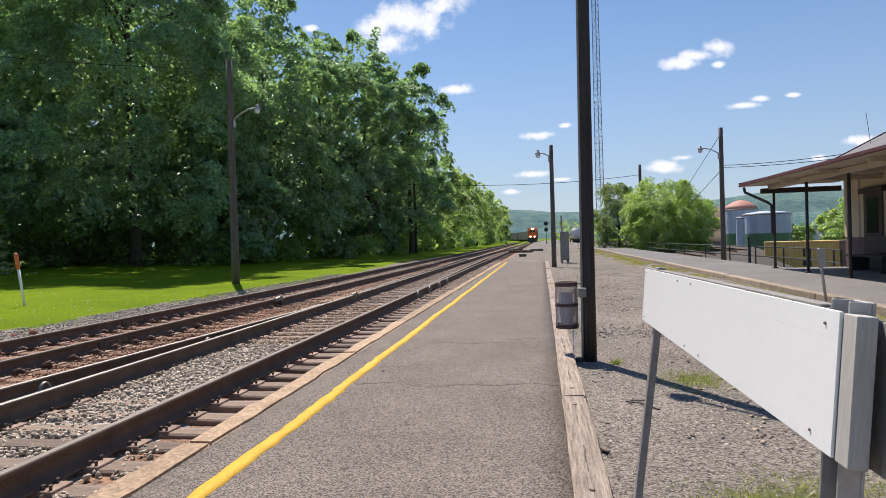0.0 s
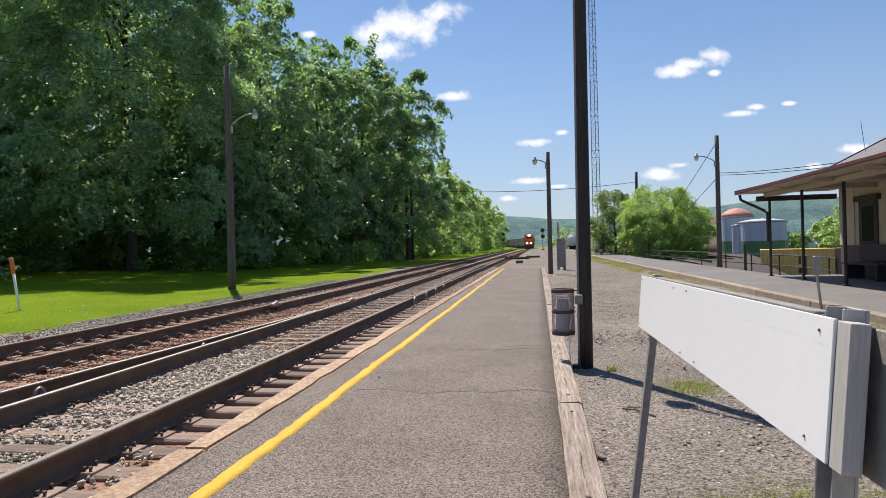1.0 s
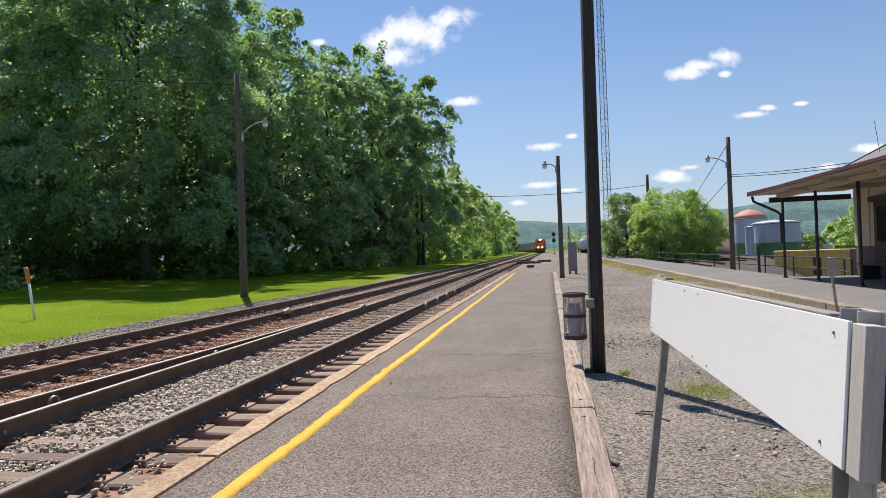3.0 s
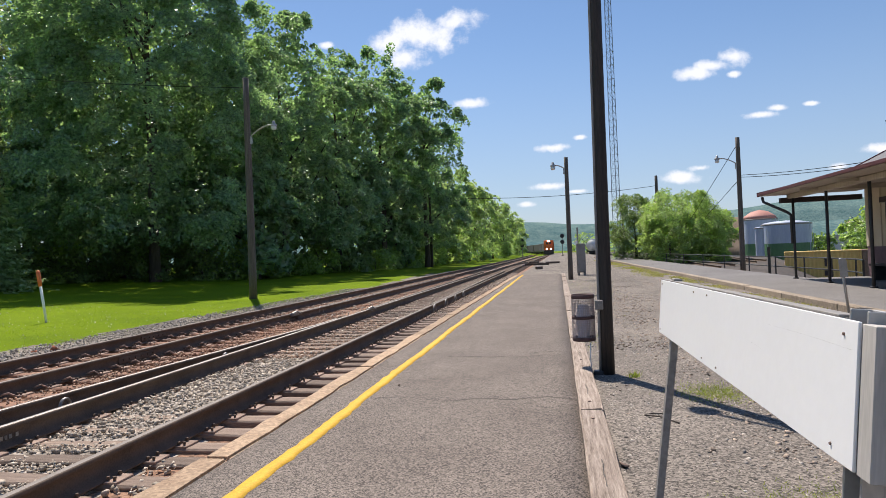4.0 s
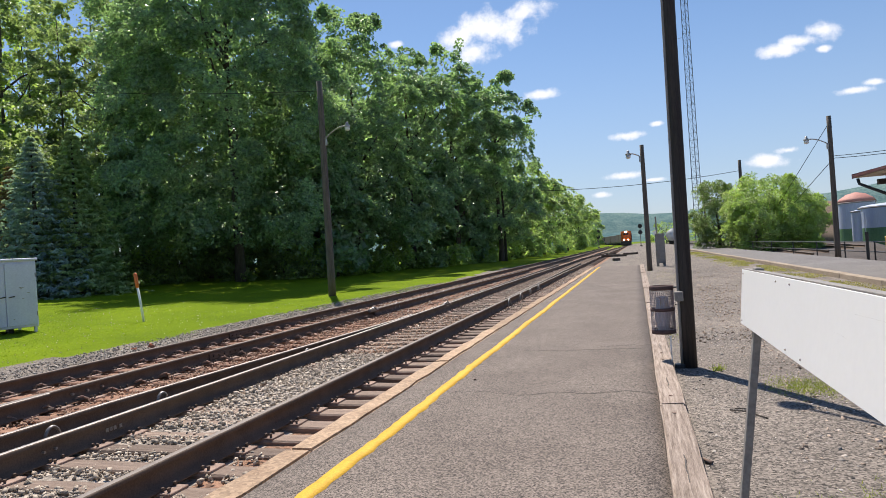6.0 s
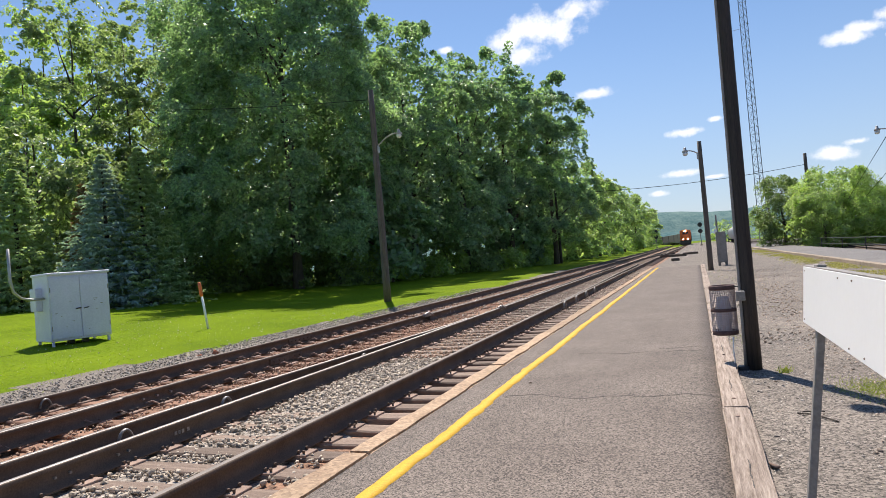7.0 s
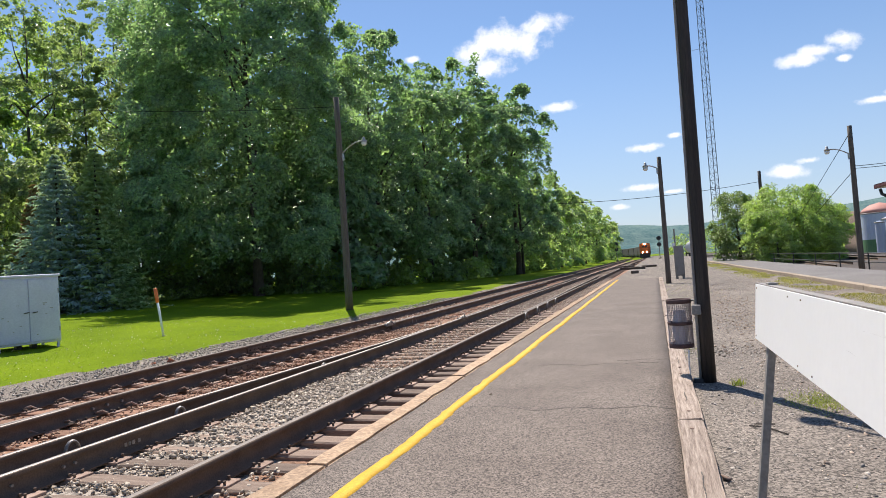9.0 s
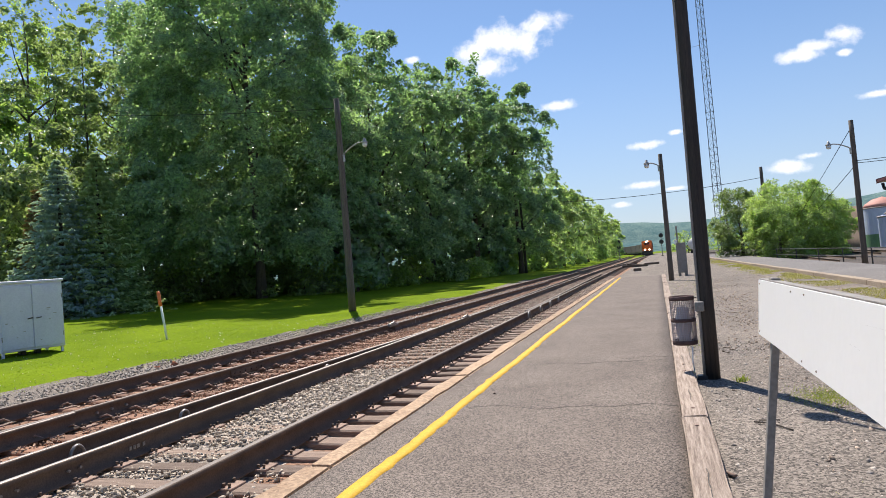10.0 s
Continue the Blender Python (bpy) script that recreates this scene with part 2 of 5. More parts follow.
NEEDLE_GREEN = surface("green_needle", two((0.23, 0.33, 0.18), (0.4, 0.5, 0.27)), 0.8, 0.6, 0, 6, vary=-0.15, leaf=0.3)
NEEDLE_BROWN = surface("dying_needle", two((0.2, 0.14, 0.07), (0.34, 0.24, 0.12)), 0.8, 0.7, 0, 6, vary=-0.3, leaf=0.15)
BARK = surface("bark", two((0.045, 0.035, 0.028), (0.12, 0.10, 0.08)), 5, 0.95, 0.8, 40, stretch=(4, 4, 0.5), dist=0.03)
CREAM = surface("cream_paint", two((0.50, 0.42, 0.31), (0.60, 0.52, 0.40)), 1.5, 0.7, 0.1, 30)
PLUM = surface("plum_brick", two((0.10, 0.06, 0.075), (0.17, 0.11, 0.125)), 3, 0.8, 0.3, 40)
BROWN_PAINT = surface("dark_brown_paint", two((0.03, 0.02, 0.02), (0.065, 0.042, 0.042)), 5, 0.6, 0.1)
RED_TRIM = surface("red_gutter_paint", two((0.1, 0.03, 0.035), (0.16, 0.055, 0.06)), 3, 0.5, 0.1)
SOFFIT = surface("soffit_boards", two((0.40, 0.33, 0.26), (0.52, 0.44, 0.35)), 2, 0.7, 0.2, 30, stretch=(0.4, 8, 1))
SHINGLE = surface("roof_shingle", two((0.13, 0.125, 0.135), (0.22, 0.215, 0.225)), 3, 0.9, 0.5, 30, dist=0.02)
GLASS_DARK = surface("dark_window", two((0.012, 0.013, 0.016), (0.03, 0.032, 0.036)), 1, 0.08, 0)
BLACK_METAL = surface("black_metal", two((0.018, 0.018, 0.02), (0.05, 0.05, 0.052)), 5, 0.5, 0.1)
WIRE_BLACK = surface("wire_sheath", two((0.015, 0.015, 0.016), (0.03, 0.03, 0.032)), 5, 0.95, 0, spec=0.05)
TOWER_STEEL = surface("tower_steel", two((0.15, 0.17, 0.20), (0.24, 0.26, 0.30)), 3, 0.5, 0, metal=0.4)
TANK_WHITE = surface("tank_white_paint", two((0.42, 0.47, 0.58), (0.54, 0.59, 0.68)), 0.3, 0.5, 0.1, 4, stretch=(2, 2, 0.3))
TANK_RED = surface("tank_red_roof", two((0.48, 0.20, 0.16), (0.60, 0.30, 0.24)), 0.5, 0.7, 0.1, 5)
TANK_GREEN = surface("tank_green_band", two((0.085, 0.19, 0.085), (0.13, 0.26, 0.12)), 0.5, 0.6, 0.1, 5)
CONTAINER = surface("yellow_container", two((0.66, 0.43, 0.11), (0.77, 0.53, 0.18)), 1.2, 0.55, 0.1, 12)
FREIGHT_BOX = surface("rusty_freight_paint", two((0.20, 0.13, 0.085), (0.32, 0.22, 0.15)), 1.5, 0.8, 0.2, 14)
EARTH = surface("brown_earth", two((0.17, 0.12, 0.08), (0.28, 0.21, 0.15)), 0.3, 0.95, 0.5, 5)
CINDER = surface("yard_cinders", two((0.05, 0.04, 0.034), (0.1, 0.08, 0.067)), 0.3, 0.95, 0.5, 6, dist=0.03, speck=(20, 0.6, 1.4))
# pale blue-green ramp: distance haze is put into the hill colour
HAZED_HILL = surface("hazed_wooded_hill", two((0.065, 0.13, 0.14), (0.175, 0.25, 0.23)), 0.02, 1.0, 1.0, 0.14, dist=8.0, spec=0.0)
LOCO_ORANGE = surface("orange_engine_paint", two((0.62, 0.13, 0.025), (0.72, 0.2, 0.05)), 1.0, 0.5, 0.1)
CAR_BROWN = surface("freight_brown", two((0.03, 0.024, 0.023), (0.06, 0.048, 0.045)), 1.0, 0.8, 0.1)
CAR_WHITE = surface("white_tank_car", two((0.6, 0.6, 0.6), (0.75, 0.75, 0.74)), 1.0, 0.5, 0.1)
SCRATCH = surface("scratch_mark", two((0.4, 0.39, 0.38), (0.55, 0.54, 0.53)), 9, 0.6, 0)
BULB = surface("headlight_lens", two((1, 0.85, 0.6), (1, 0.9, 0.7)), 1, 0.3, 0, emit=(1.0, 0.78, 0.45, 14.0))
LAMP_GLASS = surface("lamp_glass", two((0.6, 0.6, 0.6), (0.75, 0.75, 0.75)), 5, 0.25, 0)

# ---- mesh helpers ----


def mesh_of(name, bm, mats, smooth=False):
    me = bpy.data.meshes.new(name)
    bm.to_mesh(me)
    bm.free()
    for m in (mats if isinstance(mats, (list, tuple)) else [mats]):
        me.materials.append(m)
    if smooth:
        me.polygons.foreach_set("use_smooth", [True] * len(me.polygons))
    return me


def thing(name, label, category, at=(0, 0, 0), rz=0.0, group="", kind=""):
    e = new(name)
    e.empty_display_size = 0.2
    e.matrix_basis = pose(*at, 0, 0, rz)
    return tagged(e, label, category, group, kind)


def part(name, bm, material, parent, label="", smooth=False):
    ob = new(name, bm if isinstance(bm, bpy.types.Mesh) else mesh_of(name, bm, material, smooth))
    ob.parent = parent
    return tagged(ob, label) if label else ob


def bm_box(x0, x1, y0, y1, z0, z1, bevel=0.0, bm=None, rot=None, seg=1):
    own = bmesh.new()
    bmesh.ops.create_cube(own, size=1)
    bmesh.ops.scale(own, vec=(x1 - x0, y1 - y0, z1 - z0), verts=own.verts)
    if bevel:
        bmesh.ops.bevel(own, geom=own.edges[:], offset=bevel, segments=seg, affect="EDGES")
    if rot:
        bmesh.ops.transform(own, matrix=rot, verts=own.verts)
    bmesh.ops.translate(own, vec=((x0 + x1) / 2, (y0 + y1) / 2, (z0 + z1) / 2), verts=own.verts)
    return merge(bm, own)


def merge(bm, own):
    if bm is None:
        return own
    tmp = bpy.data.meshes.new("tmp")
    own.to_mesh(tmp)
    own.free()
    bm.from_mesh(tmp)
    bpy.data.meshes.remove(tmp)
    return bm


def bm_rod(p0, p1, r0, r1=None, seg=10, bm=None, caps=True):
    p0, p1 = Vector(p0), Vector(p1)
    own = bmesh.new()
    bmesh.ops.create_cone(own, cap_ends=caps, segments=seg, radius1=r0, radius2=r0 if r1 is None else r1, depth=(p1 - p0).length)
    q = (p1 - p0).to_track_quat("Z", "Y").to_matrix().to_4x4()
    bmesh.ops.transform(own, matrix=Matrix.Translation((p0 + p1) / 2) @ q, verts=own.verts)
    return merge(bm, own)


def bm_tube(points, r, seg=8, bm=None):
    """A bent pipe through the points."""
    own = bmesh.new()
    pts = [Vector(p) for p in points]
    rings, side = [], None
    for i, p in enumerate(pts):
        d = (pts[min(i + 1, len(pts) - 1)] - pts[max(i - 1, 0)]).normalized()
        side = d.orthogonal().normalized() if side is None else (side - d * side.dot(d)).normalized()
        up = d.cross(side)
        rr = r[i] if isinstance(r, (list, tuple)) else r
        rings.append([own.verts.new(p + side * (rr * math.cos(a)) + up * (rr * math.sin(a))) for a in (2 * math.pi * k / seg for k in range(seg))])
    for a, b in zip(rings, rings[1:]):
        for k in range(seg):
            own.faces.new((a[k], a[(k + 1) % seg], b[(k + 1) % seg], b[k]))
    own.faces.new(rings[0][::-1])
    own.faces.new(rings[-1])
    return merge(bm, own)


def bm_lathe(profile, seg=16, at=(0, 0, 0), bm=None):
    """Turned shape: (radius, height) pairs from the bottom up."""
    own = bmesh.new()
    rings = [[own.verts.new((at[0] + r * math.cos(a), at[1] + r * math.sin(a), at[2] + z)) for a in (2 * math.pi * k / seg for k in range(seg))] for r, z in profile]
    for a, b in zip(rings, rings[1:]):
        for k in range(seg):
            own.faces.new((a[k], a[(k + 1) % seg], b[(k + 1) % seg], b[k]))
    own.faces.new(rings[0][::-1])
    own.faces.new(rings[-1])
    return merge(bm, own)


def bm_prism(profile, y0, y1, bm=None):
    """A section (x, z pairs, counter-clockwise seen from the front) drawn out along y."""
    own = bmesh.new()
    a = [own.verts.new((x, y0, z)) for x, z in profile]
    b = [own.verts.new((x, y1, z)) for x, z in profile]
    n = len(profile)
    for i in range(n):
        own.faces.new((a[i], a[(i + 1) % n], b[(i + 1) % n], b[i]))
    own.faces.new(a[::-1])
    own.faces.new(b)
    bmesh.ops.recalc_face_normals(own, faces=own.faces)
    return merge(bm, own)


def raw_mesh(name, verts, faces, mats):
    """A mesh from numpy arrays; faces all with the same number of corners."""
    me = bpy.data.meshes.new(name)
    nv, (nf, k) = len(verts), faces.shape
    me.vertices.add(nv)
    me.vertices.foreach_set("co", np.asarray(verts, dtype=np.float32).ravel())
    me.loops.add(nf * k)
    me.loops.foreach_set("vertex_index", faces.astype(np.int32).ravel())
    me.polygons.add(nf)
    me.polygons.foreach_set("loop_start", np.arange(0, nf * k, k, dtype=np.int32))
    me.update(calc_edges=True)
    for m in (mats if isinstance(mats, (list, tuple)) else [mats]):
        me.materials.append(m)
    return me


def unit(v):
    return v / (np.linalg.norm(v, axis=1)[:, None] + 1e-9)


def leaves(name, pos, normal, size, rng, material, slim=0.6):
    """One folded four-cornered leaf at each place, facing its normal."""
    n = len(pos)
    normal = unit(normal)
    t = unit(np.cross(normal, rng.normal(size=(n, 3))))
    s = np.cross(normal, t)
    L = (size * rng.uniform(0.65, 1.35, n))[:, None]
    fold = normal * L * 0.16
    v = np.stack([pos - t * L * 0.5, pos + s * L * slim * 0.5 + fold, pos + t * L * 0.5 - normal * L * 0.12, pos - s * L * slim * 0.5 + fold], 1).reshape(-1, 3)
    i = np.arange(n)[:, None] * 4
    return raw_mesh(name, v, np.concatenate([i + [0, 1, 2], i + [0, 2, 3]], 0), material)


CUBE = (np.array([(x, y, z) for x in (-0.62, 0.62) for y in (-0.62, 0.62) for z in (-0.62, 0.62)]),
        np.array([(0, 1, 3), (0, 3, 2), (4, 6, 7), (4, 7, 5), (0, 4, 5), (0, 5, 1), (2, 3, 7), (2, 7, 6), (0, 2, 6), (0, 6, 4), (1, 5, 7), (1, 7, 3)]))
OCTA = (np.array([(1, 0, 0), (-1, 0, 0), (0, 1, 0), (0, -1, 0), (0, 0, 1), (0, 0, -1)], dtype=float),
        np.array([(0, 2, 4), (2, 1, 4), (1, 3, 4), (3, 0, 4), (2, 0, 5), (1, 2, 5), (3, 1, 5), (0, 3, 5)]))


def stones(name, pos, size, rng, material, flat=0.7, lump=CUBE):
    """Loose angular stones, each a jittered lump."""
    iv, jf = lump
    n, k = len(pos), len(iv)
    a = rng.uniform(0, 2 * math.pi, n)
    st = rng.uniform(0.6, 1.3, (n, 1, 3)) * [1, 1, flat]
    v = iv[None] * (1 + rng.uniform(-0.38, 0.3, (n, k, 1))) * st * np.asarray(size)[:, None, None]
    v = v + rng.uniform(-0.28, 0.28, (n, k, 3)) * np.asarray(size)[:, None, None]
    tilt = rng.uniform(-1.3, 1.3, n)
    y, z = v[..., 1] * np.cos(tilt)[:, None] - v[..., 2] * np.sin(tilt)[:, None], v[..., 1] * np.sin(tilt)[:, None] + v[..., 2] * np.cos(tilt)[:, None]
    x = v[..., 0] * np.cos(a)[:, None] - y * np.sin(a)[:, None]
    y = v[..., 0] * np.sin(a)[:, None] + y * np.cos(a)[:, None]
    v = np.stack([x, y, z], -1) + np.asarray(pos)[:, None]
    return raw_mesh(name, v.reshape(-1, 3), (jf[None] + np.arange(n)[:, None, None] * k).reshape(-1, 3), material)


def blades(name, pos, height, rng, material, width=0.012, lean=0.5):
    """Three-cornered blades of grass."""
    n = len(pos)
    a = rng.uniform(0, 2 * math.pi, n)
    d = np.stack([np.cos(a), np.sin(a), np.zeros(n)], 1)
    h = (height * rng.uniform(0.5, 1.3, n))[:, None]
    tip = pos + np.stack([rng.normal(0, lean, n), rng.normal(0, lean, n), np.ones(n)], 1) * h
    v = np.stack([pos - d * width, pos + d * width, tip], 1).reshape(-1, 3)
    return raw_mesh(name, v, np.arange(3 * n).reshape(-1, 3), material)


# ---- the ground, one sheet ----
def lawn_edge(y):
    return -10.2 - 0.55 * math.sin(y * 0.16) - 0.25 * math.sin(y * 0.9) + (0.035 * (y - 34) if y > 34 else 0)


def ground_z(x, y):
    """Height of the ground: sunk track bed, lawn that rises to the wood, a yard that lies lower beyond the station fence."""
    if -9.4 < x < -2.3:
        z = -0.23
        if -4.6 < x < -3.3:
            z += 0.055 * min(1.0, max(0.0, 1.2 - abs(y - 7.4) / 2.3))
        elif x > -3.12 and 4.6 < y < 17:
            z -= 0.10 * min(1.0, (y - 4.6) / 2.0)
    elif x <= -9.4:
        e = max(0.0, lawn_edge(y) - x)
        z = -0.23 + min(0.12, e * 0.12) + min(1.1, max(0.0, e - 3) * 0.038) if x < -9.4 else -0.23
    else:
        z = -0.03
    if x > 7.6 and y > 21:
        z -= 0.3 * min(1.0, (x - 7.6) * 2) + min(1.9, max(0.0, x - max(10.5, min(22.0, 0.31 * y))) * 0.45)
    return z + 0.012 * noise.noise((x * 0.7, y * 0.7, 0.0))


def spaced(stops):
    out = []
    for a, b, s in stops:
        out += list(np.arange(a, b, s))
    return out + [stops[-1][1]]


GX = spaced([(-3000, -200, 280), (-200, -60, 20), (-60, -14, 2), (-14, -8.6, 0.3), (-8.6, -4.6, 0.5), (-4.6, -3.2, 0.2), (-3.2, -2.0, 0.1), (-2.0, 8.6, 0.5), (8.6, 14, 0.5), (14, 60, 1.5), (60, 200, 20), (200, 3000, 280)])
GY = spaced([(-400, -40, 60), (-40, -4, 4), (-4, 40, 0.6), (40, 100, 3), (100, 300, 20), (300, 4500, 300)])
gv = np.array([(x, y, ground_z(x, y)) for y in GY for x in GX])
nx = len(GX)
gf = np.array([(j * nx + i, j * nx + i + 1, (j + 1) * nx + i + 1, (j + 1) * nx + i) for j in range(len(GY) - 1) for i in range(nx - 1)])
gme = raw_mesh("ground", gv, gf, [GRAVEL, BALLAST_BED, GRASS, EARTH, RUSTY_BED, CINDER])
idx = np.zeros(len(gf), dtype=np.int32)
for k in range(len(gf)):
    j, i = divmod(k, nx - 1)
    x, y = (GX[i] + GX[i + 1]) / 2, (GY[j] + GY[j + 1]) / 2
    if x < lawn_edge(y):
        idx[k] = 2
    elif x < -2.2 and y < 400:
        idx[k] = 0 if x < -8.3 else 4 if x < -4.9 or x > -3.15 else 1
    elif abs(x) > 60 or y > 300:
        idx[k] = 2
    elif x > 9.8 and y > 24:
        idx[k] = 5
gme.polygons.foreach_set("material_index", idx)
tagged(new("ground", gme), "grey gravel yard with track bed and mown lawn", "ground", kind="structure")

# ---- passenger platform ----
PLAT_L, PLAT_R, PLAT_END = -2.2, 0.12, 36.0
px_, py_ = list(np.linspace(PLAT_L, PLAT_R, 12)), list(np.arange(-6, PLAT_END + 0.01, 0.5))
px_, py_ = [px_[0]] + px_ + [px_[-1]], [py_[0]] + py_ + [py_[-1]]
pv = np.array([(x, y, -0.25 if i in (0, len(px_) - 1) or j in (0, len(py_) - 1) else 0.0015 * noise.noise((x * 0.9, y * 0.6, 3.0)) - 0.004) for j, y in enumerate(py_) for i, x in enumerate(px_)])
n_ = len(px_)
pf = np.array([(j * n_ + i, j * n_ + i + 1, (j + 1) * n_ + i + 1, (j + 1) * n_ + i) for j in range(len(py_) - 1) for i in range(n_ - 1)])
platform = tagged(new("platform", raw_mesh("platform", pv, pf, ASPHALT)), "worn grey asphalt station platform beside the tracks", "platform", kind="structure")


def strip(x_of, y_of, width, steps, z, rough, seed):
    """A thin ragged band that follows x_of, y_of."""
    rng = np.random.default_rng(seed)
    c = np.array([(x_of(s), y_of(s)) for s in np.linspace(0, 1, steps)])
    d = np.gradient(c, axis=0)
    d /= np.linalg.norm(d, axis=1)[:, None]
    nrm = np.stack([-d[:, 1], d[:, 0]], 1)
    w1, w2 = width / 2 + rng.normal(0, rough, steps), width / 2 + rng.normal(0, rough, steps)
    a, b = c + nrm * w1[:, None], c - nrm * w2[:, None]
    v = np.concatenate([np.c_[a, np.full(steps, z)], np.c_[b, np.full(steps, z)], np.c_[a, np.full(steps, z - 0.02)], np.c_[b, np.full(steps, z - 0.02)]])
    i, n = np.arange(steps - 1), steps
    f = np.concatenate([np.stack([i + n, i + n + 1, i + 1, i], 1), np.stack([i, i + 1, i + 1 + 2 * n, i + 2 * n], 1), np.stack([i + 3 * n, i + 3 * n + 1, i + n + 1, i + n], 1)])
    return v, f


v, f = strip(lambda s: -1.785 + 0.008 * math.sin(s * 60) + 0.012 * noise.noise((s * 45, 1.0, 0)) - 0.19 * s, lambda s: -5 + 41 * s, 0.112, 420, -0.0005, 0.006, 1)
part("safety_line", raw_mesh("safety_line", v, f, YELLOW), None, platform, "worn yellow painted safety line")
for k, (x0, x1, y0, w) in enumerate([(-1.72, 0.10, 5.74, 0.005), (-1.45, 0.0, 8.1, 0.004), (-0.5, 0.12, 8.4, 0.004)]):
    v, f = strip(lambda s: x0 + (x1 - x0) * s, lambda s: y0 + 0.16 * noise.noise((s * 4, k * 3.1, 0)) + 0.05 * noise.noise((s * 19, k, 0)), w, 60, -0.0012, w * 0.22, 10 + k)
    part("crack", raw_mesh("crack", v, f, CRACK), None, platform)

rng = np.random.default_rng(5)
kerb = thing("kerb", "worn brownish concrete kerb along the platform edge", "kerb", kind="structure")
y = -5.0
while y < PLAT_END:
    ln = rng.uniform(2.6, 3.4)
    b = bm_box(-2.415 + rng.uniform(-0.012, 0.012), -2.202, y, min(y + ln, PLAT_END) - 0.003, -0.5, 0.006 + rng.uniform(-0.004, 0.006), 0.018, seg=2)
    bmesh.ops.subdivide_edges(b, edges=[e for e in b.edges if e.calc_length() > 1.0], cuts=14)
    for vv in b.verts:
        if vv.co.z > -0.05:
            vv.co.x += 0.035 * noise.noise((vv.co.y * 1.7, vv.co.x * 9, 0)) + 0.03 * noise.noise((vv.co.y * 7, vv.co.x, 3)) if vv.co.x < -2.3 else 0.018 * noise.noise((vv.co.y * 2.6, 7.0, 2.0)) - 0.006
            vv.co.z += 0.014 * noise.noise((vv.co.y * 2.3, vv.co.x * 5, 4))
    part("kerb_stone", b, CONCRETE_KERB, kerb)
    y += ln
border = thing("timber_border", "row of weathered timber baulks edging the platform", "timber edging", kind="structure")
y, k = -3.6, 0
while y < PLAT_END:
    ln = 2.2
    x0, top = 0.125 + rng.uniform(-0.005, 0.012), (0.03 if y < 6 else 0.005) + rng.uniform(-0.012, 0.012)
    b = bm_box(x0, x0 + 0.185, y, y + ln - 0.02, -0.16, top, 0.012, seg=2)
    bmesh.ops.subdivide_edges(b, edges=[e for e in b.edges if e.calc_length() > 1.0], cuts=16)
    for vv in b.verts:
        if vv.co.z > -0.02:
            vv.co.z += 0.010 * noise.noise((vv.co.y * 2, vv.co.x * 14, k)) 
            vv.co.x += 0.010 * noise.noise((vv.co.y * 1.7, vv.co.z * 14, k + 5))
    baulk = part("timber_baulk", b, TIMBER, border)
    for yy in (y + 0.25, y + ln - 0.3):
        b = bm_rod((x0 + 0.09, yy, top - 0.02), (x0 + 0.09, yy, top + 0.008), 0.014, seg=8)
        part("bolt", b, RUST, baulk)
    # checks in the old wood
    v, f = strip(lambda s: x0 + 0.09 + 0.012 * noise.noise((s * 3, k, 1)), lambda s: y + 0.5 + s * 0.45, 0.004, 40, top + 0.006, 0.0016, 70 + k)
    part("split", raw_mesh("split", v, f, CRACK), None, baulk)
    y += ln
    k += 1

# ---- railway tracks ----
RAIL = [(-0.075, -0.185), (0.075, -0.185), (0.075, -0.172), (0.012, -0.155), (0.009, -0.05), (0.037, -0.036), (0.037, -0.008), (0.026, 0.0), (-0.026, 0.0), (-0.037, -0.008), (-0.037, -0.036), (-0.009, -0.05), (-0.012, -0.155), (-0.075, -0.172)]


def rail_mesh(pts, top=0.0, shiny=False):
    """A rail swept through (x, y) points."""
    n, m = len(pts), len(RAIL)
    pts = np.array(pts)
    d = np.gradient(pts, axis=0)
    d /= np.linalg.norm(d, axis=1)[:, None]
    v = np.array([(p[0] + t[1] * rx, p[1] - t[0] * rx, top + rz) for p, t in zip(pts, d) for rx, rz in RAIL])
    f = [(i * m + k, i * m + (k + 1) % m, (i + 1) * m + (k + 1) % m, (i + 1) * m + k) for i in range(n - 1) for k in range(m)]
    me = raw_mesh("rail", v, np.array(f), [RAIL_SIDE, RAIL_TOP if shiny else DULL_TOP])
    me.polygons.foreach_set("material_index", [1 if k in (7,) else 0 for i in range(n - 1) for k in range(m)])
    return me


def near_x(y):
    return -3.20 - 0.0062 * min(y, 32) + 0.00007 * max(0, y - 60) ** 2


def far_x(y):
    return -6.56 - 0.0008 * max(0, y - 40) - 0.00004 * max(0, y - 60) ** 2


YS = spaced([(-5, 40, 2.5), (40, 380, 10)])
GAUGE = 1.46


def plate_mesh():
    b = bm_box(-0.17, 0.17, -0.095, 0.095, -0.012, 0.012, 0.004)
    for x in (-0.135, -0.085, 0.085, 0.135):
        for yy in (-0.06, 0.06):
            if abs(x) > 0.1 and yy > 0:
                continue
            b = bm_rod((x, yy, 0.01), (x, yy, 0.042), 0.009, 0.014, 6, b)
    for f in b.faces:
        f.material_index = 1 if f.calc_center_median().z > 0.0125 else 0
    return mesh_of("tie_plate", b, [RUST, RAIL_SIDE])


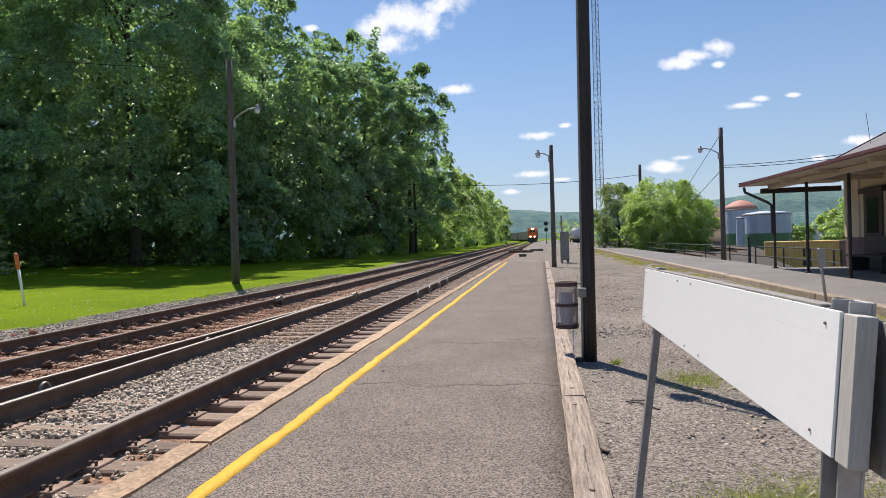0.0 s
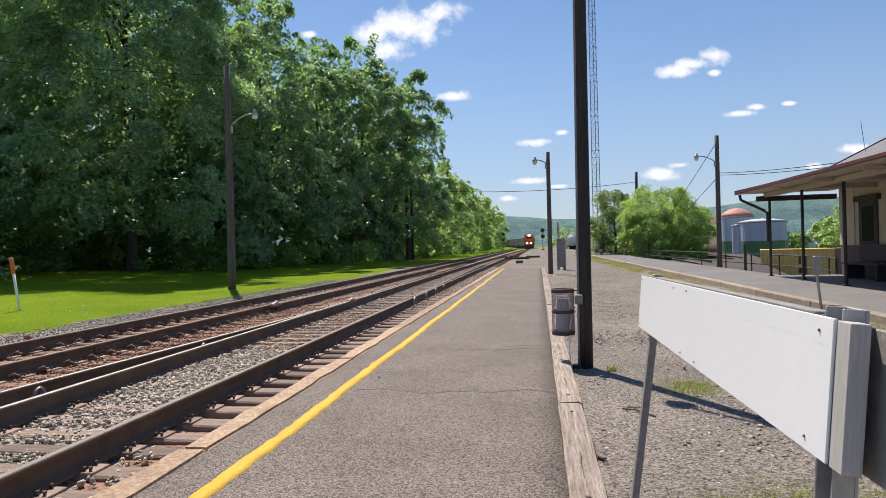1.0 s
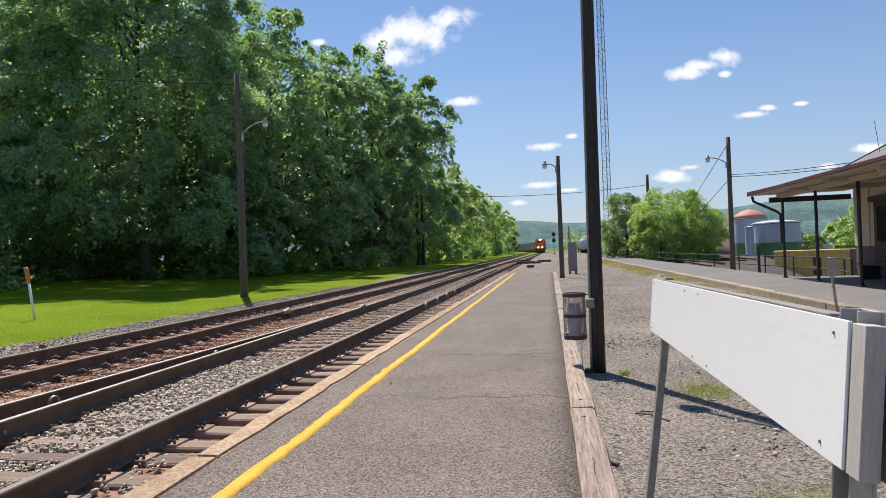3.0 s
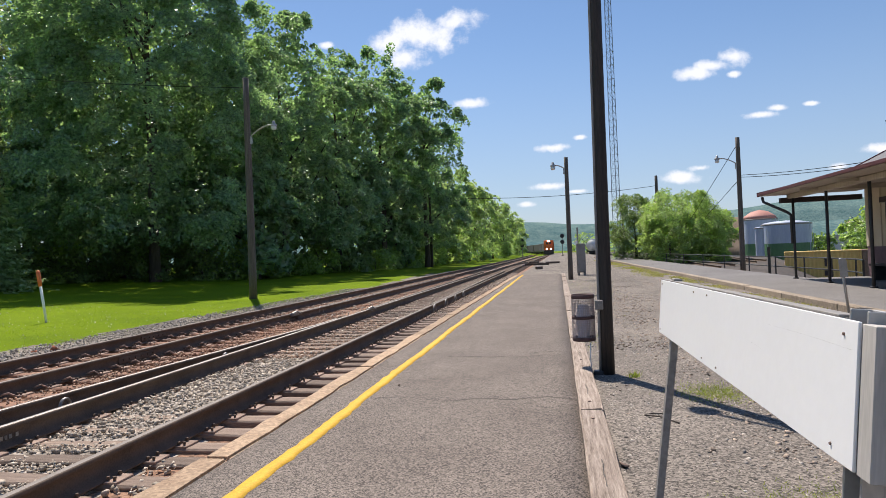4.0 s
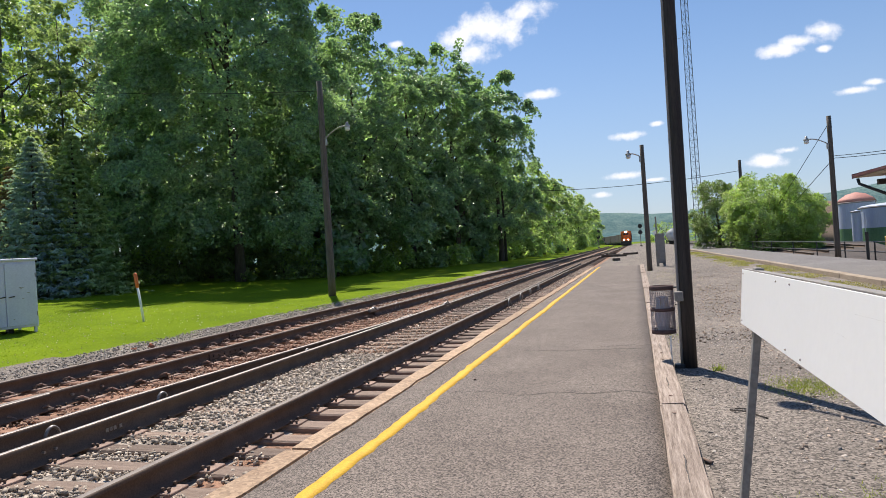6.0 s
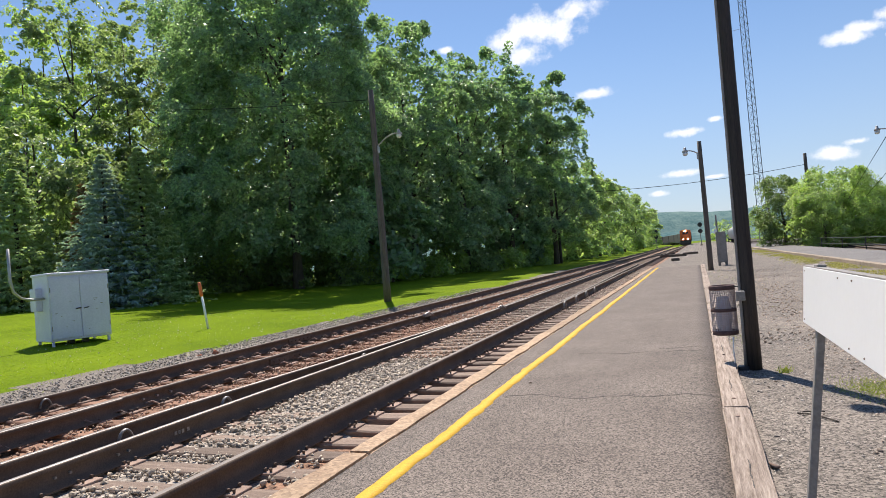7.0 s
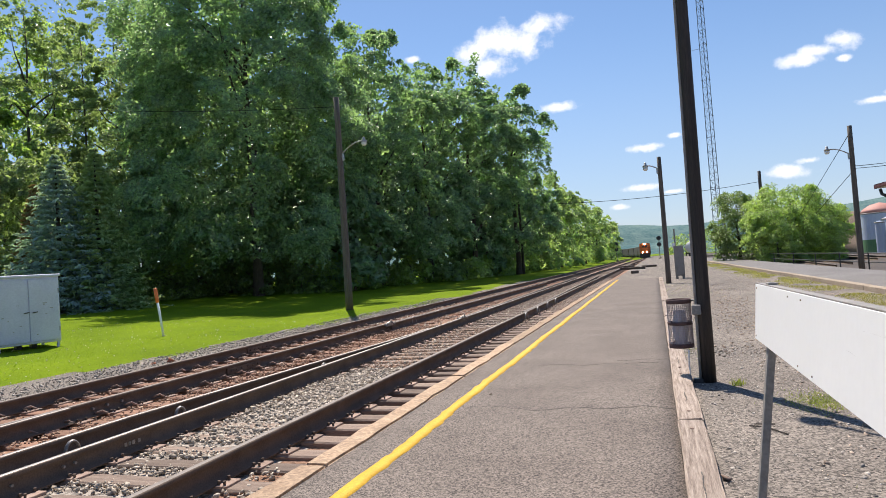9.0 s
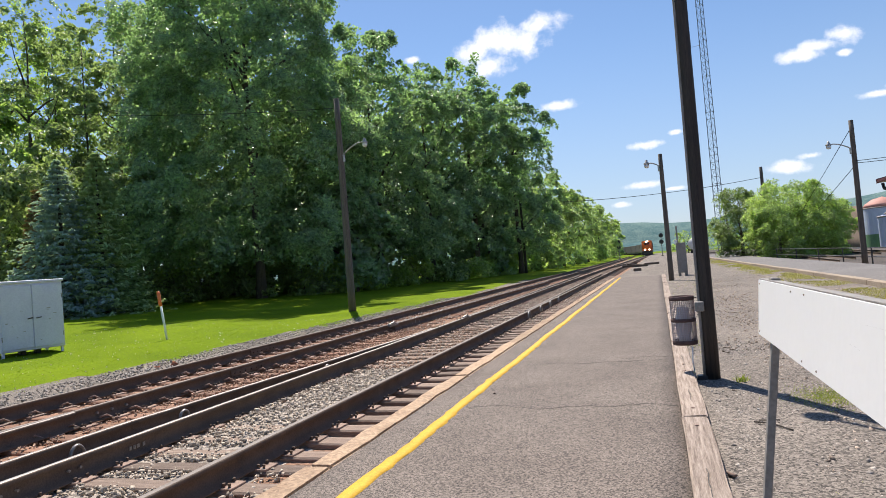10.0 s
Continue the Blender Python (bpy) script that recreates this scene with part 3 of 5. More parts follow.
def tie_mesh(seed, wood):
    b = bm_box(-1.3, 1.3, -0.105, 0.105, -0.17, 0.0, 0.014)
    bmesh.ops.subdivide_edges(b, edges=[e for e in b.edges if e.calc_length() > 1.0], cuts=9)
    for vv in b.verts:
        vv.co.z += 0.012 * noise.noise((vv.co.x * 3, vv.co.y * 9, seed * 7.7))
        vv.co.y += 0.012 * noise.noise((vv.co.x * 2, vv.co.z * 9, seed * 3.3))
    return mesh_of("tie", b, wood)


PLATE = plate_mesh()
TIES = [tie_mesh(s, TIE_WOOD) for s in range(5)]
FAR_TIES = [tie_mesh(s + 5, RUSTY_TIE) for s in range(5)]
rng = np.random.default_rng(8)


def track(label, x_of, pitch, phase, ties, shiny):
    tr = thing("railway_track", label, "railway track", group="railway tracks")
    for off in (0, -GAUGE):
        part("rail", rail_mesh([(x_of(y) + off, y) for y in YS], 0.0, shiny and off < 0), None, tr, "brown steel rail with a worn bright top" if shiny and off < 0 else "")
    y, k = phase, 0
    while y < 46:
        tie = new("tie", ties[k % 5])
        tie.parent = tr
        tie.matrix_basis = pose(x_of(y) - GAUGE / 2 + rng.uniform(-0.06, 0.06), y, -0.197 + rng.uniform(-0.01, 0.004), 0, 0, rng.uniform(-1.2, 1.2))
        for sx_ in (GAUGE / 2, -GAUGE / 2):
            p = new("tie_plate", PLATE)
            p.parent = tie
            p.matrix_basis = pose(sx_ + x_of(y) - GAUGE / 2 - tie.location.x, 0, 0.006)
        y += pitch * rng.uniform(0.95, 1.05)
        k += 1
    far = []
    while y < 230:
        far.append(y)
        y += 0.55
    b = np.array([[-1.3, -0.1, -0.17], [1.3, -0.1, -0.17], [1.3, 0.1, -0.17], [-1.3, 0.1, -0.17], [-1.3, -0.1, 0], [1.3, -0.1, 0], [1.3, 0.1, 0], [-1.3, 0.1, 0]])
    q = np.array([[4, 5, 6, 7], [0, 1, 5, 4], [1, 2, 6, 5], [3, 0, 4, 7]])
    v = np.concatenate([b + [x_of(y) - GAUGE / 2, y, -0.197] for y in far])
    tagged(part("far_tie_row", raw_mesh("far_ties", v, np.concatenate([q + 8 * i for i in range(len(far))]), TIE_WOOD), None, tr), kind="stuff")
    return tr


near_track = track("rusty main track on wooden ties beside the platform", near_x, 0.43, -1.43, TIES, True)
far_track = track("second rusty track on wooden ties beside the lawn", far_x, 0.47, -1.2, FAR_TIES, False)
# turnout rails between and beside the running rails
part("closure_rail", rail_mesh([(near_x(y) - GAUGE - 0.085 - 0.48 * min(1.0, max(0.0, (12.3 - y) / 7.0)) ** 1.0, y) for y in np.linspace(-4, 13.5, 16)], 0.0, True), None, near_track, "turnout rail that closes against the running rail")
part("guard_rail", rail_mesh([(far_x(y) + 0.10 - 0.06 * max(0.0, y - 5.3), y) for y in np.linspace(-3, 5.7, 12)], 0.004, True), None, far_track)
part("switch_rail", rail_mesh([(far_x(y) + 0.09 + 0.16 * max(0.0, (y - 15) / 24), y) for y in np.linspace(15.2, 39, 14)]), None, far_track)
part("switch_rail", rail_mesh([(near_x(y) - GAUGE - 0.09 - 0.012 * max(0, y - 16), y) for y in np.linspace(15.8, 46, 14)]), None, near_track)
part("switch_rail", rail_mesh([(near_x(y) - 0.09 - 0.0115 * max(0, y - 19), y) for y in np.linspace(17, 46, 14)]), None, near_track)
# side track that bends away to the right beyond the platform
siding = thing("railway_track", "rusty side track that bends off past the platform end", "railway track", group="railway tracks")
for off in (0.0, -GAUGE):
    part("rail", rail_mesh([(near_x(y) + off + 0.0021 * (y - 62) ** 2, y) for y in np.linspace(62, 168, 30)], -0.03), None, siding)


def brace_mesh():
    pts = [(0.08, 0.16 * math.cos(a), -0.17 + 0.17 * math.sin(a)) for a in np.linspace(0.1, math.pi - 0.1, 9)]
    return mesh_of("rail_brace", bm_tube(pts, 0.02, 6), GREY_IRON, True)


BRACE = brace_mesh()
for host, x_of, off, ys in ((near_track, near_x, 0.0, (16.4, 18.2, 20.0, 21.8)), (far_track, far_x, 0.0, (16.8, 19.0, 21.4, 24.0))):
    for yy in ys:
        o = new("rail_brace", BRACE)
        o.parent = host
        o.location = (x_of(yy) + off + 0.02, yy, 0.01)
for host, x, yy in ((far_track, far_x(15) + 0.08, 15.1), (near_track, near_x(16) - GAUGE - 0.02, 15.9)):
    b = bm_box(x - 0.05, x + 0.05, yy - 0.22, yy + 0.22, -0.06, 0.02, 0.02, seg=2)
    b = bm_tube([(x - 0.02, yy - 0.1, 0.01), (x + 0.05, yy, 0.05), (x + 0.12, yy + 0.1, -0.03)], 0.018, 6, b)
    part("switch_point_clamp", b, GREY_IRON, host, "pale worn steel clamp")
# joint bars
for host, x_of, off, yy in ((far_track, far_x, 0, 9.1), (far_track, far_x, -GAUGE, 11.7)):
    x = x_of(yy) + off
    b = bm_box(x + 0.012, x + 0.036, yy - 0.45, yy + 0.45, -0.145, -0.045, 0.006)
    for d in (-0.36, -0.22, -0.08, 0.08, 0.22, 0.36):
        b = bm_rod((x + 0.03, yy + d, -0.095), (x + 0.055, yy + d, -0.095), 0.016, seg=6, bm=b)
    part("joint_bar", b, RAIL_SIDE, host)

part("heel_block", bm_box(far_x(4) + 0.04, far_x(4) + 0.11, 3.6, 4.2, -0.16, -0.03, 0.02), RUST, far_track, "rusty heel block")
# bolted joint and faint lettering on the inner rail, curved spacers behind it, bolts on the far rail
x = near_x(3.8) - GAUGE
for yy in (3.45, 3.58, 4.03, 4.14):
    part("bolt", bm_rod((x + 0.006, yy, -0.095), (x + 0.034, yy, -0.095), 0.012, seg=6), GREY_IRON, near_track)
for k, yy in enumerate((4.68, 4.725, 4.77, 4.84)):
    part("marking", bm_box(x + 0.008, x + 0.0125, yy, yy + 0.03, -0.12, -0.085), GREY_IRON, near_track)
for yy in (6.07, 6.29, 6.52):
    part("bolt", bm_rod((far_x(yy) + 0.008, yy, -0.09), (far_x(yy) + 0.045, yy, -0.09), 0.016, seg=6), GREY_IRON, far_track)
for host, x, yy in ((near_track, -5.23, 4.55), (near_track, -5.19, 5.92), (near_track, -5.02, 8.9), (far_track, -8.06, 5.85)):
    o = new("spacer_clip", BRACE)
    o.parent = host
    o.matrix_basis = pose(x, yy, -0.035) @ Matrix.Diagonal((1.0, 0.5, 0.7, 1.0))
# bent rusty anchors gripping the rail foot
ANCHOR = mesh_of("rail_anchor", bm_tube([(0.02, -0.05, -0.165), (0.075, -0.04, -0.14), (0.115, 0.0, -0.125), (0.085, 0.045, -0.15), (0.13, 0.07, -0.17)], 0.013, 5), RUST, True)
for host, x_of, off, y0, y1 in ((far_track, far_x, 0.0, 3.3, 17), (far_track, far_x, -GAUGE, 5.0, 17), (near_track, near_x, -GAUGE - 0.55, 3.0, 5.4)):
    for yy in np.arange(y0, y1, 0.47):
        o = new("rail_anchor", ANCHOR)
        o.parent = host
        o.matrix_basis = pose(x_of(yy) + off, yy + rng.uniform(-0.06, 0.06), 0, 0, 0, rng.uniform(-12, 12))
# ballast: angular stones between and beside the ties
rng = np.random.default_rng(21)


def scatter(x0, x1, y0, y1, density):
    n = int((x1 - x0) * (y1 - y0) * density)
    return np.stack([rng.uniform(x0, x1, n), rng.uniform(y0, y1, n), np.zeros(n)], 1)


def crib(p, heap, pitch, phase):
    """Keeps stones off the ties except where ballast is heaped over them."""
    on_tie = np.abs(((p[:, 1] - phase + pitch / 2) % pitch) - pitch / 2) < 0.12
    h = heap(p)
    keep = ~on_tie | (rng.uniform(size=len(p)) < h)
    p, h = p[keep], h[keep]
    p[:, 2] = -0.215 + 0.045 * h + rng.uniform(-0.01, 0.012, len(p))
    return p


inside = crib(scatter(-4.56, -3.36, 1.6, 15, 760), lambda p: np.clip(1.2 - np.abs(p[:, 1] - 7.4) / 2.3, 0.12, 1), 0.43, -1.43)
between = crib(scatter(-6.4, -4.8, 3.0, 16, 260), lambda p: np.full(len(p), 0.55), 0.43, -1.43)
inner_far = crib(scatter(-7.9, -6.66, 4, 20, 110), lambda p: np.full(len(p), 0.25), 0.47, -1.2)
shoulder = crib(scatter(-10.3, -8.2, 6, 30, 150), lambda p: np.full(len(p), 0.9), 0.47, -1.2)
kerbside = crib(scatter(-3.1, -2.44, 1.6, 16, 420), lambda p: np.full(len(p), 0.15), 0.43, -1.43)
faraway = crib(scatter(-9.6, -2.5, 15, 38, 75), lambda p: np.full(len(p), 0.5), 0.43, -1.43)
kerbside = kerbside[(kerbside[:, 1] < 4.6) | (rng.uniform(size=len(kerbside)) < 0.3)]
kerbside[:, 2] -= np.where(kerbside[:, 1] < 4.6, 0.0, 0.085)
dusty = (inside[:, 1] > 9.3) & (rng.uniform(size=len(inside)) < 0.75)
pale = np.concatenate([inside[~dusty], faraway, kerbside[kerbside[:, 1] < 4.6]])
kerbside = kerbside[kerbside[:, 1] >= 4.6]
rusty = np.concatenate([inside[dusty], between, inner_far, kerbside])
tagged(new("ballast", stones("ballast", pale, 0.011 + 0.02 * rng.uniform(0, 1, len(pale)) ** 2, rng, STONE, 0.75)), "grey crushed stone ballast between the ties", "ballast", kind="stuff")
tagged(new("rusty_ballast", stones("rusty_ballast", rusty, rng.uniform(0.010, 0.026, len(rusty)), rng, RUSTY_STONE)), "rust-stained crushed stone ballast under the rails", "ballast", kind="stuff")
near_ = scatter(0.34, 3.4, 2.2, 9.5, 640)
mid_ = scatter(0.5, 5.0, 9.5, 24, 60)
near_ = np.concatenate([near_, mid_])
near_[:, 2] = -0.032
tagged(new("loose_gravel", stones("loose_gravel", near_, np.where(rng.uniform(size=len(near_)) < 0.13, 0.013, 0.0065) * rng.uniform(0.6, 1.5, len(near_)), rng, PEBBLE, lump=OCTA)), "fine grey gravel with scattered paler stones", "gravel", kind="stuff")
big = np.concatenate([scatter(1.6, 3.6, 4.2, 7.2, 22), scatter(0.7, 2.6, 8, 17, 18), scatter(0.4, 4, 3, 20, 2)])
far_band = scatter(0.5, 4.6, 8, 30, 24)
band = np.stack([rng.normal(1.5, 0.3, 1500), rng.uniform(4.0, 24, 1500), np.zeros(1500)], 1)
big = np.concatenate([big, band, far_band])
big[:, 2] = -0.03
tagged(new("rubble", stones("rubble", big, rng.uniform(0.008, 0.024, len(big)) * rng.uniform(0.6, 1.2, len(big)), rng, BROWN_STONE)), "brown broken stones strewn over the gravel", "rubble", kind="stuff")
for x, yy, s, m in ((0.345, 4.02, 0.032, RUST), (-1.62, 6.3, 0.018, RAIL_SIDE), (-9.3, 10.55, 0.085, BRICK), (-9.55, 10.35, 0.05, BRICK)):
    tagged(new("loose_stone", stones("loose_stone", np.array([[x, yy, s * 0.4 + (-0.03 if x > 0 else 0.002 if x > -2 else -0.2)]]), np.array([s]), rng, m)), "reddish broken stone lying on the ground", "stone")

tagged(new("shoulder_ballast", stones("shoulder_ballast", shoulder, rng.uniform(0.010, 0.026, len(shoulder)), rng, SHOULDER_STONE)), "dark grey crushed stone between the far rail and the lawn", "ballast", kind="stuff")
# grass and weeds
lp = scatter(-30, -9.3, 7, 40, 150)
lp = lp[[p[0] < lawn_edge(p[1]) + 0.3 * abs(rng.normal()) + 0.3 * noise.noise((p[1] * 0.8, p[0], 2.0)) and (p[1] < 26 or rng.uniform() < 0.4) for p in lp]]
lp[:, 2] = [ground_z(p[0], p[1]) - 0.005 for p in lp]
tagged(new("lawn_grass", blades("lawn_grass", lp, 0.026, rng, BLADE, 0.011, 1.0)), "bright green mown lawn grass", "grass", kind="stuff")
cp = scatter(-19, -10.6, 8, 20, 5)
cp[:, 2] = [ground_z(p[0], p[1]) + 0.012 for p in cp]
tagged(new("clover", stones("clover", cp, rng.uniform(0.008, 0.016, len(cp)), rng, CLOVER)), "small white clover flowers in the lawn", "flowers", kind="stuff")
wp = [rng.normal((x, yy), (sx_, sy_), (n, 2)) for x, yy, sx_, sy_, n in ((1.32, 6.05, 0.15, 0.2, 1500), (1.12, 3.28, 0.2, 0.10, 2000), (1.45, 3.5, 0.22, 0.16, 1200), (0.72, 6.9, 0.03, 0.03, 90), (0.9, 3.2, 0.15, 0.2, 260), (0.42, 10.5, 0.08, 1.2, 250), (1.0, 24, 0.5, 4, 900))]
wp = np.concatenate(wp)
wp = np.c_[wp, np.full(len(wp), -0.035)]
tagged(new("weeds", blades("weeds", wp, 0.034, rng, WEED, 0.003, 0.9)), "sparse green weeds in the gravel", "weeds", kind="stuff")
vp = np.stack([rng.normal(4.55, 0.36, 30000), rng.uniform(7, 75, 30000), np.full(30000, -0.04)], 1)
vp = vp[[noise.noise((p[0], p[1] * 0.35, 9)) > -0.12 for p in vp]]
tagged(new("kerb_weeds", blades("kerb_weeds", vp, 0.05, rng, DRY_BLADE, 0.012, 0.9)), "dry yellow-green weeds along the old platform kerb", "weeds", kind="stuff")
tuft = rng.normal((0.72, 6.82), (0.03, 0.03), (26, 2))
tagged(new("weed_tuft", blades("weed_tuft", np.c_[tuft, np.full(26, -0.035)], 0.08, rng, WEED, 0.007, 0.35)), "small upright green weed beside the pole", "weed")
tw = bm_tube([(0.62, 5.25, -0.02), (0.72, 5.18, -0.012), (0.84, 5.02, -0.02)], 0.006, 5)
tw = bm_tube([(0.66, 5.3, -0.02), (0.8, 5.28, -0.015)], 0.005, 5, tw)
tagged(new("twig", mesh_of("twig", tw, BARK)), "dark dry twig lying on the gravel", "twig")


# ---- lamp posts and poles ----
def pole_bm(h, r0, r1, lean=0.0, rings=9):
    return bm_tube([(lean * (k / rings) ** 1.3, 0.01 * noise.noise((k * 0.7, h, 0)), h * k / rings) for k in range(rings + 1)], [r0 + (r1 - r0) * k / rings for k in range(rings + 1)], 14)


def lamp_head(post, x, z, s, bulb_label="round white lamp glass"):
    head = part("lamp_head", bm_lathe([(0.10, -0.02), (0.12, 0.0), (0.115, 0.05), (0.06, 0.09), (0.055, 0.17), (0.03, 0.19)], 14, (x, 0, z)), GALV, post, "grey metal lamp cap", True)
    part("lamp_glass", bm_lathe([(0.03, -0.17), (0.08, -0.15), (0.105, -0.09), (0.10, -0.022)], 14, (x, 0, z)), LAMP_GLASS, head, bulb_label, True)


def lamp_post(name, label, at, h, r0, r1, arm_z, reach, rise, rz, mat_, lean=0.0):
    p = thing(name, label, "lamp post", at, rz, "lamp posts")
    part("pole", pole_bm(h, r0, r1, lean), mat_, p, "", True)
    a = [(reach * s, 0, arm_z + rise * math.sin(min(1.0, s * 1.15) * math.pi / 2)) for s in np.linspace(0.03, 1, 10)]
    part("arm", bm_tube(a, 0.026, 8), GALV, p, "curved grey steel arm", True)
    b = bm_box(0.02, r0 + 0.03, -0.05, 0.05, arm_z - 0.18, arm_z + 0.1, 0.008)
    part("bracket", b, GALV, p)
    lamp_head(p, reach, a[-1][2] - 0.04, 1)
    return p


lamp_post("lamp_post", "weathered grey wooden lamp post on the lawn", (-11.69, 23.3, -0.13), 8.6, 0.155, 0.11, 6.2, 1.08, 0.52, 4, GREY_POLE, 0.02)
lamp_post("lamp_post", "slim wooden lamp post at the platform end", (0.51, 29.1, -0.05), 5.45, 0.11, 0.085, 4.9, 0.58, 0.22, 180, GREY_POLE)
lamp_post("lamp_post", "wooden lamp post beside the station fence", (8.6, 32.6, -0.1), 6.4, 0.125, 0.095, 5.1, 0.95, 0.35, 180, GREY_POLE)
near_pole = thing("utility_pole", "tall black creosoted wooden pole beside the platform", "utility pole", (0.475, 7.0, -0.04))
part("pole", pole_bm(7.5, 0.069, 0.056, 0.06), CREOSOTE, near_pole, "", True)
part("conduit", bm_tube([(-0.080 + 0.006 * k, -0.02, 0.0 + 0.55 * k) for k in range(9)], 0.014, 8), GREY_POST, near_pole, "thin grey conduit pipe", True)
jb = part("junction_box", bm_box(-0.115, -0.03, -0.115, -0.055, 0.70, 0.80, 0.008), GREY_POST, near_pole, "small grey metal box")
part("lid_screw", bm_rod((-0.075, -0.115, 0.75), (-0.075, -0.122, 0.75), 0.008, seg=8), GREY_IRON, jb)
arm_ = [(-0.74 * q, 0.91 * q, 4.48 + 0.36 * math.sin(min(1.0, q * 1.15) * math.pi / 2)) for q in np.linspace(0.05, 1, 9)]
part("arm", bm_tube(arm_, 0.026, 8), GALV, near_pole, "curved grey steel arm", True)
part("lamp_head", bm_lathe([(0.09, -0.16), (0.12, -0.06), (0.115, 0.0), (0.06, 0.06), (0.03, 0.1)], 14, (-0.74, 0.91, 4.8)), GALV, near_pole, "grey metal lamp head", True)
part("cable", bm_tube([(-0.17, -0.02, 0.34), (-0.178, -0.01, 0.2), (-0.172, 0.0, 0.1), (-0.178, 0.02, 0.05)], 0.006, 6), WHITE_BOARD, near_pole, "thin white hanging cable", True)
part("base_bracket", bm_box(-0.15, -0.05, -0.05, 0.05, 0.0, 0.05, 0.01), BLACK_METAL, near_pole)

# litter basket hung from the pole
basket = thing("litter_basket", "rusty brown wire mesh litter basket hung on the pole", "litter bin", (0.245, 7.12, 0.312))
R_, H_ = 0.118, 0.50
for z0, z1, nm in ((0.455, 0.50, "top_band"), (0.235, 0.27, "middle_band"), (0.0, 0.045, "bottom_band")):
    part(nm, bm_lathe([(R_ + 0.001, z0), (R_ + 0.005, z0 + 0.004), (R_ + 0.005, z1 - 0.004), (R_ + 0.001, z1), (R_ - 0.003, z1 - 0.002), (R_ - 0.003, z0 + 0.002)], 28), RUST_BASKET, basket, "", True)
wires = bmesh.new()
for k in range(36):
    a = 2 * math.pi * k / 36
    wires = bm_rod((R_ * math.cos(a), R_ * math.sin(a), 0.01), (R_ * math.cos(a), R_ * math.sin(a), 0.49), 0.0026, seg=4, bm=wires)
part("wire_mesh", wires, BASKET_WIRE, basket)
rings = bmesh.new()
for k in range(24):
    z = 0.05 + 0.018 * k
    rings = bm_tube([(R_ * math.cos(a), R_ * math.sin(a), z) for a in np.linspace(0, 2 * math.pi, 29)], 0.0024, 4, rings)
part("hoop_mesh", rings, BASKET_WIRE, basket)
part("floor_plate", bm_lathe([(R_ - 0.004, 0.004), (R_ - 0.004, 0.012)], 24), RUST_BASKET, basket)
bag = bm_lathe([(0.02, 0.02), (0.06, 0.03), (0.07, 0.08), (0.085, 0.2), (0.06, 0.38), (0.05, 0.385)], 22)
for vv in bag.verts:
    d = 1 - 0.22 * abs(noise.noise((vv.co.x * 16, vv.co.y * 16, vv.co.z * 7)))
    vv.co.x *= d
    vv.co.y *= d
    if vv.co.z > 0.4:
        vv.co.z -= 0.10 * (0.5 + noise.noise((vv.co.x * 9, vv.co.y * 9, 2)))
part("bin_liner", bag, BAG, basket, "pale crumpled plastic bin liner", True)
part("hanger", bm_tube([(R_, -0.02, 0.48), (R_ + 0.05, -0.06, 0.485), (0.2, -0.1, 0.485)], 0.008, 6), BLACK_METAL, basket)

# ---- white notice board on two posts, close by ----
board = thing("notice_board", "blank white double-sided board on grey steel posts", "sign board", (0.318, 0, -0.05))
board.matrix_basis = pose(0.318, 0, -0.05, -0.69, 5, 0)
Z0, Z1 = 1.035, 1.247
panel = part("front_panel", bm_box(-0.005, 0.0, 0.985, 2.745, Z0, Z1, 0.001), WHITE_BOARD, board, "plain white scratched sheet")
part("back_panel", bm_box(0.046, 0.054, 0.90, 2.745, Z0 - 0.01, Z1 - 0.01, 0.0015), GREY_POST, board, "bare grey back sheet")
part("top_rail", bm_box(0.004, 0.044, 1.06, 2.74, Z1 - 0.022, Z1 - 0.004, 0.002), GREY_POST, board)
part("cap_strip", bm_box(-0.0035, 0.03, 1.055, 2.74, Z1 + 0.0005, Z1 + 0.005, 0.001), GREY_POST, board, "grey strip along the top edge")
part("end_cap", bm_box(-0.001, 0.026, 0.942, 0.983, Z0 - 0.002, Z1 - 0.002, 0.001), CAP_WOOD, board, "pale grey wooden end cap")
post_ = part("post", bm_box(-0.010, 0.016, 2.535, 2.575, 0.0, Z1 - 0.05, 0.003, rot=Matrix.Rotation(0.048, 4, "Y")), GREY_POST, board, "flat grey post")
post2 = part("post", bm_box(0.038, 0.044, 0.988, 1.046, 0.0, 1.262, 0.001), GALV, board, "galvanised steel channel post")
for y0 in (0.986, 1.042):
    part("flange", bm_box(0.008, 0.0375, y0, y0 + 0.006, 0.0, 1.262, 0.001), GALV, post2)
part("post_cap", bm_box(0.0, 0.03, 2.48, 2.54, Z1, Z1 + 0.014, 0.003), GREY_POST, post_)
for yy, zz in ((2.71, Z1 - 0.015), (2.71, Z0 + 0.015), (2.1, Z1 - 0.016), (1.92, Z1 - 0.016), (1.95, Z0 + 0.014), (1.78, Z0 + 0.014), (1.03, Z1 - 0.022), (1.06, Z0 + 0.02)):
    part("screw", bm_rod((-0.0075, yy, zz), (-0.005, yy, zz), 0.002, 0.003, 8), RUST, panel)
for k, (ya, yb, za, zb) in enumerate(((1.0, 1.38, 1.205, 1.203), (1.42, 1.5, 1.15, 1.153))):
    part("scratch", bm_tube([(-0.005, ya + (yb - ya) * s, za + (zb - za) * s + 0.002 * math.sin(s * 3)) for s in np.linspace(0, 1, 8)], 0.00012, 4), SCRATCH, panel)

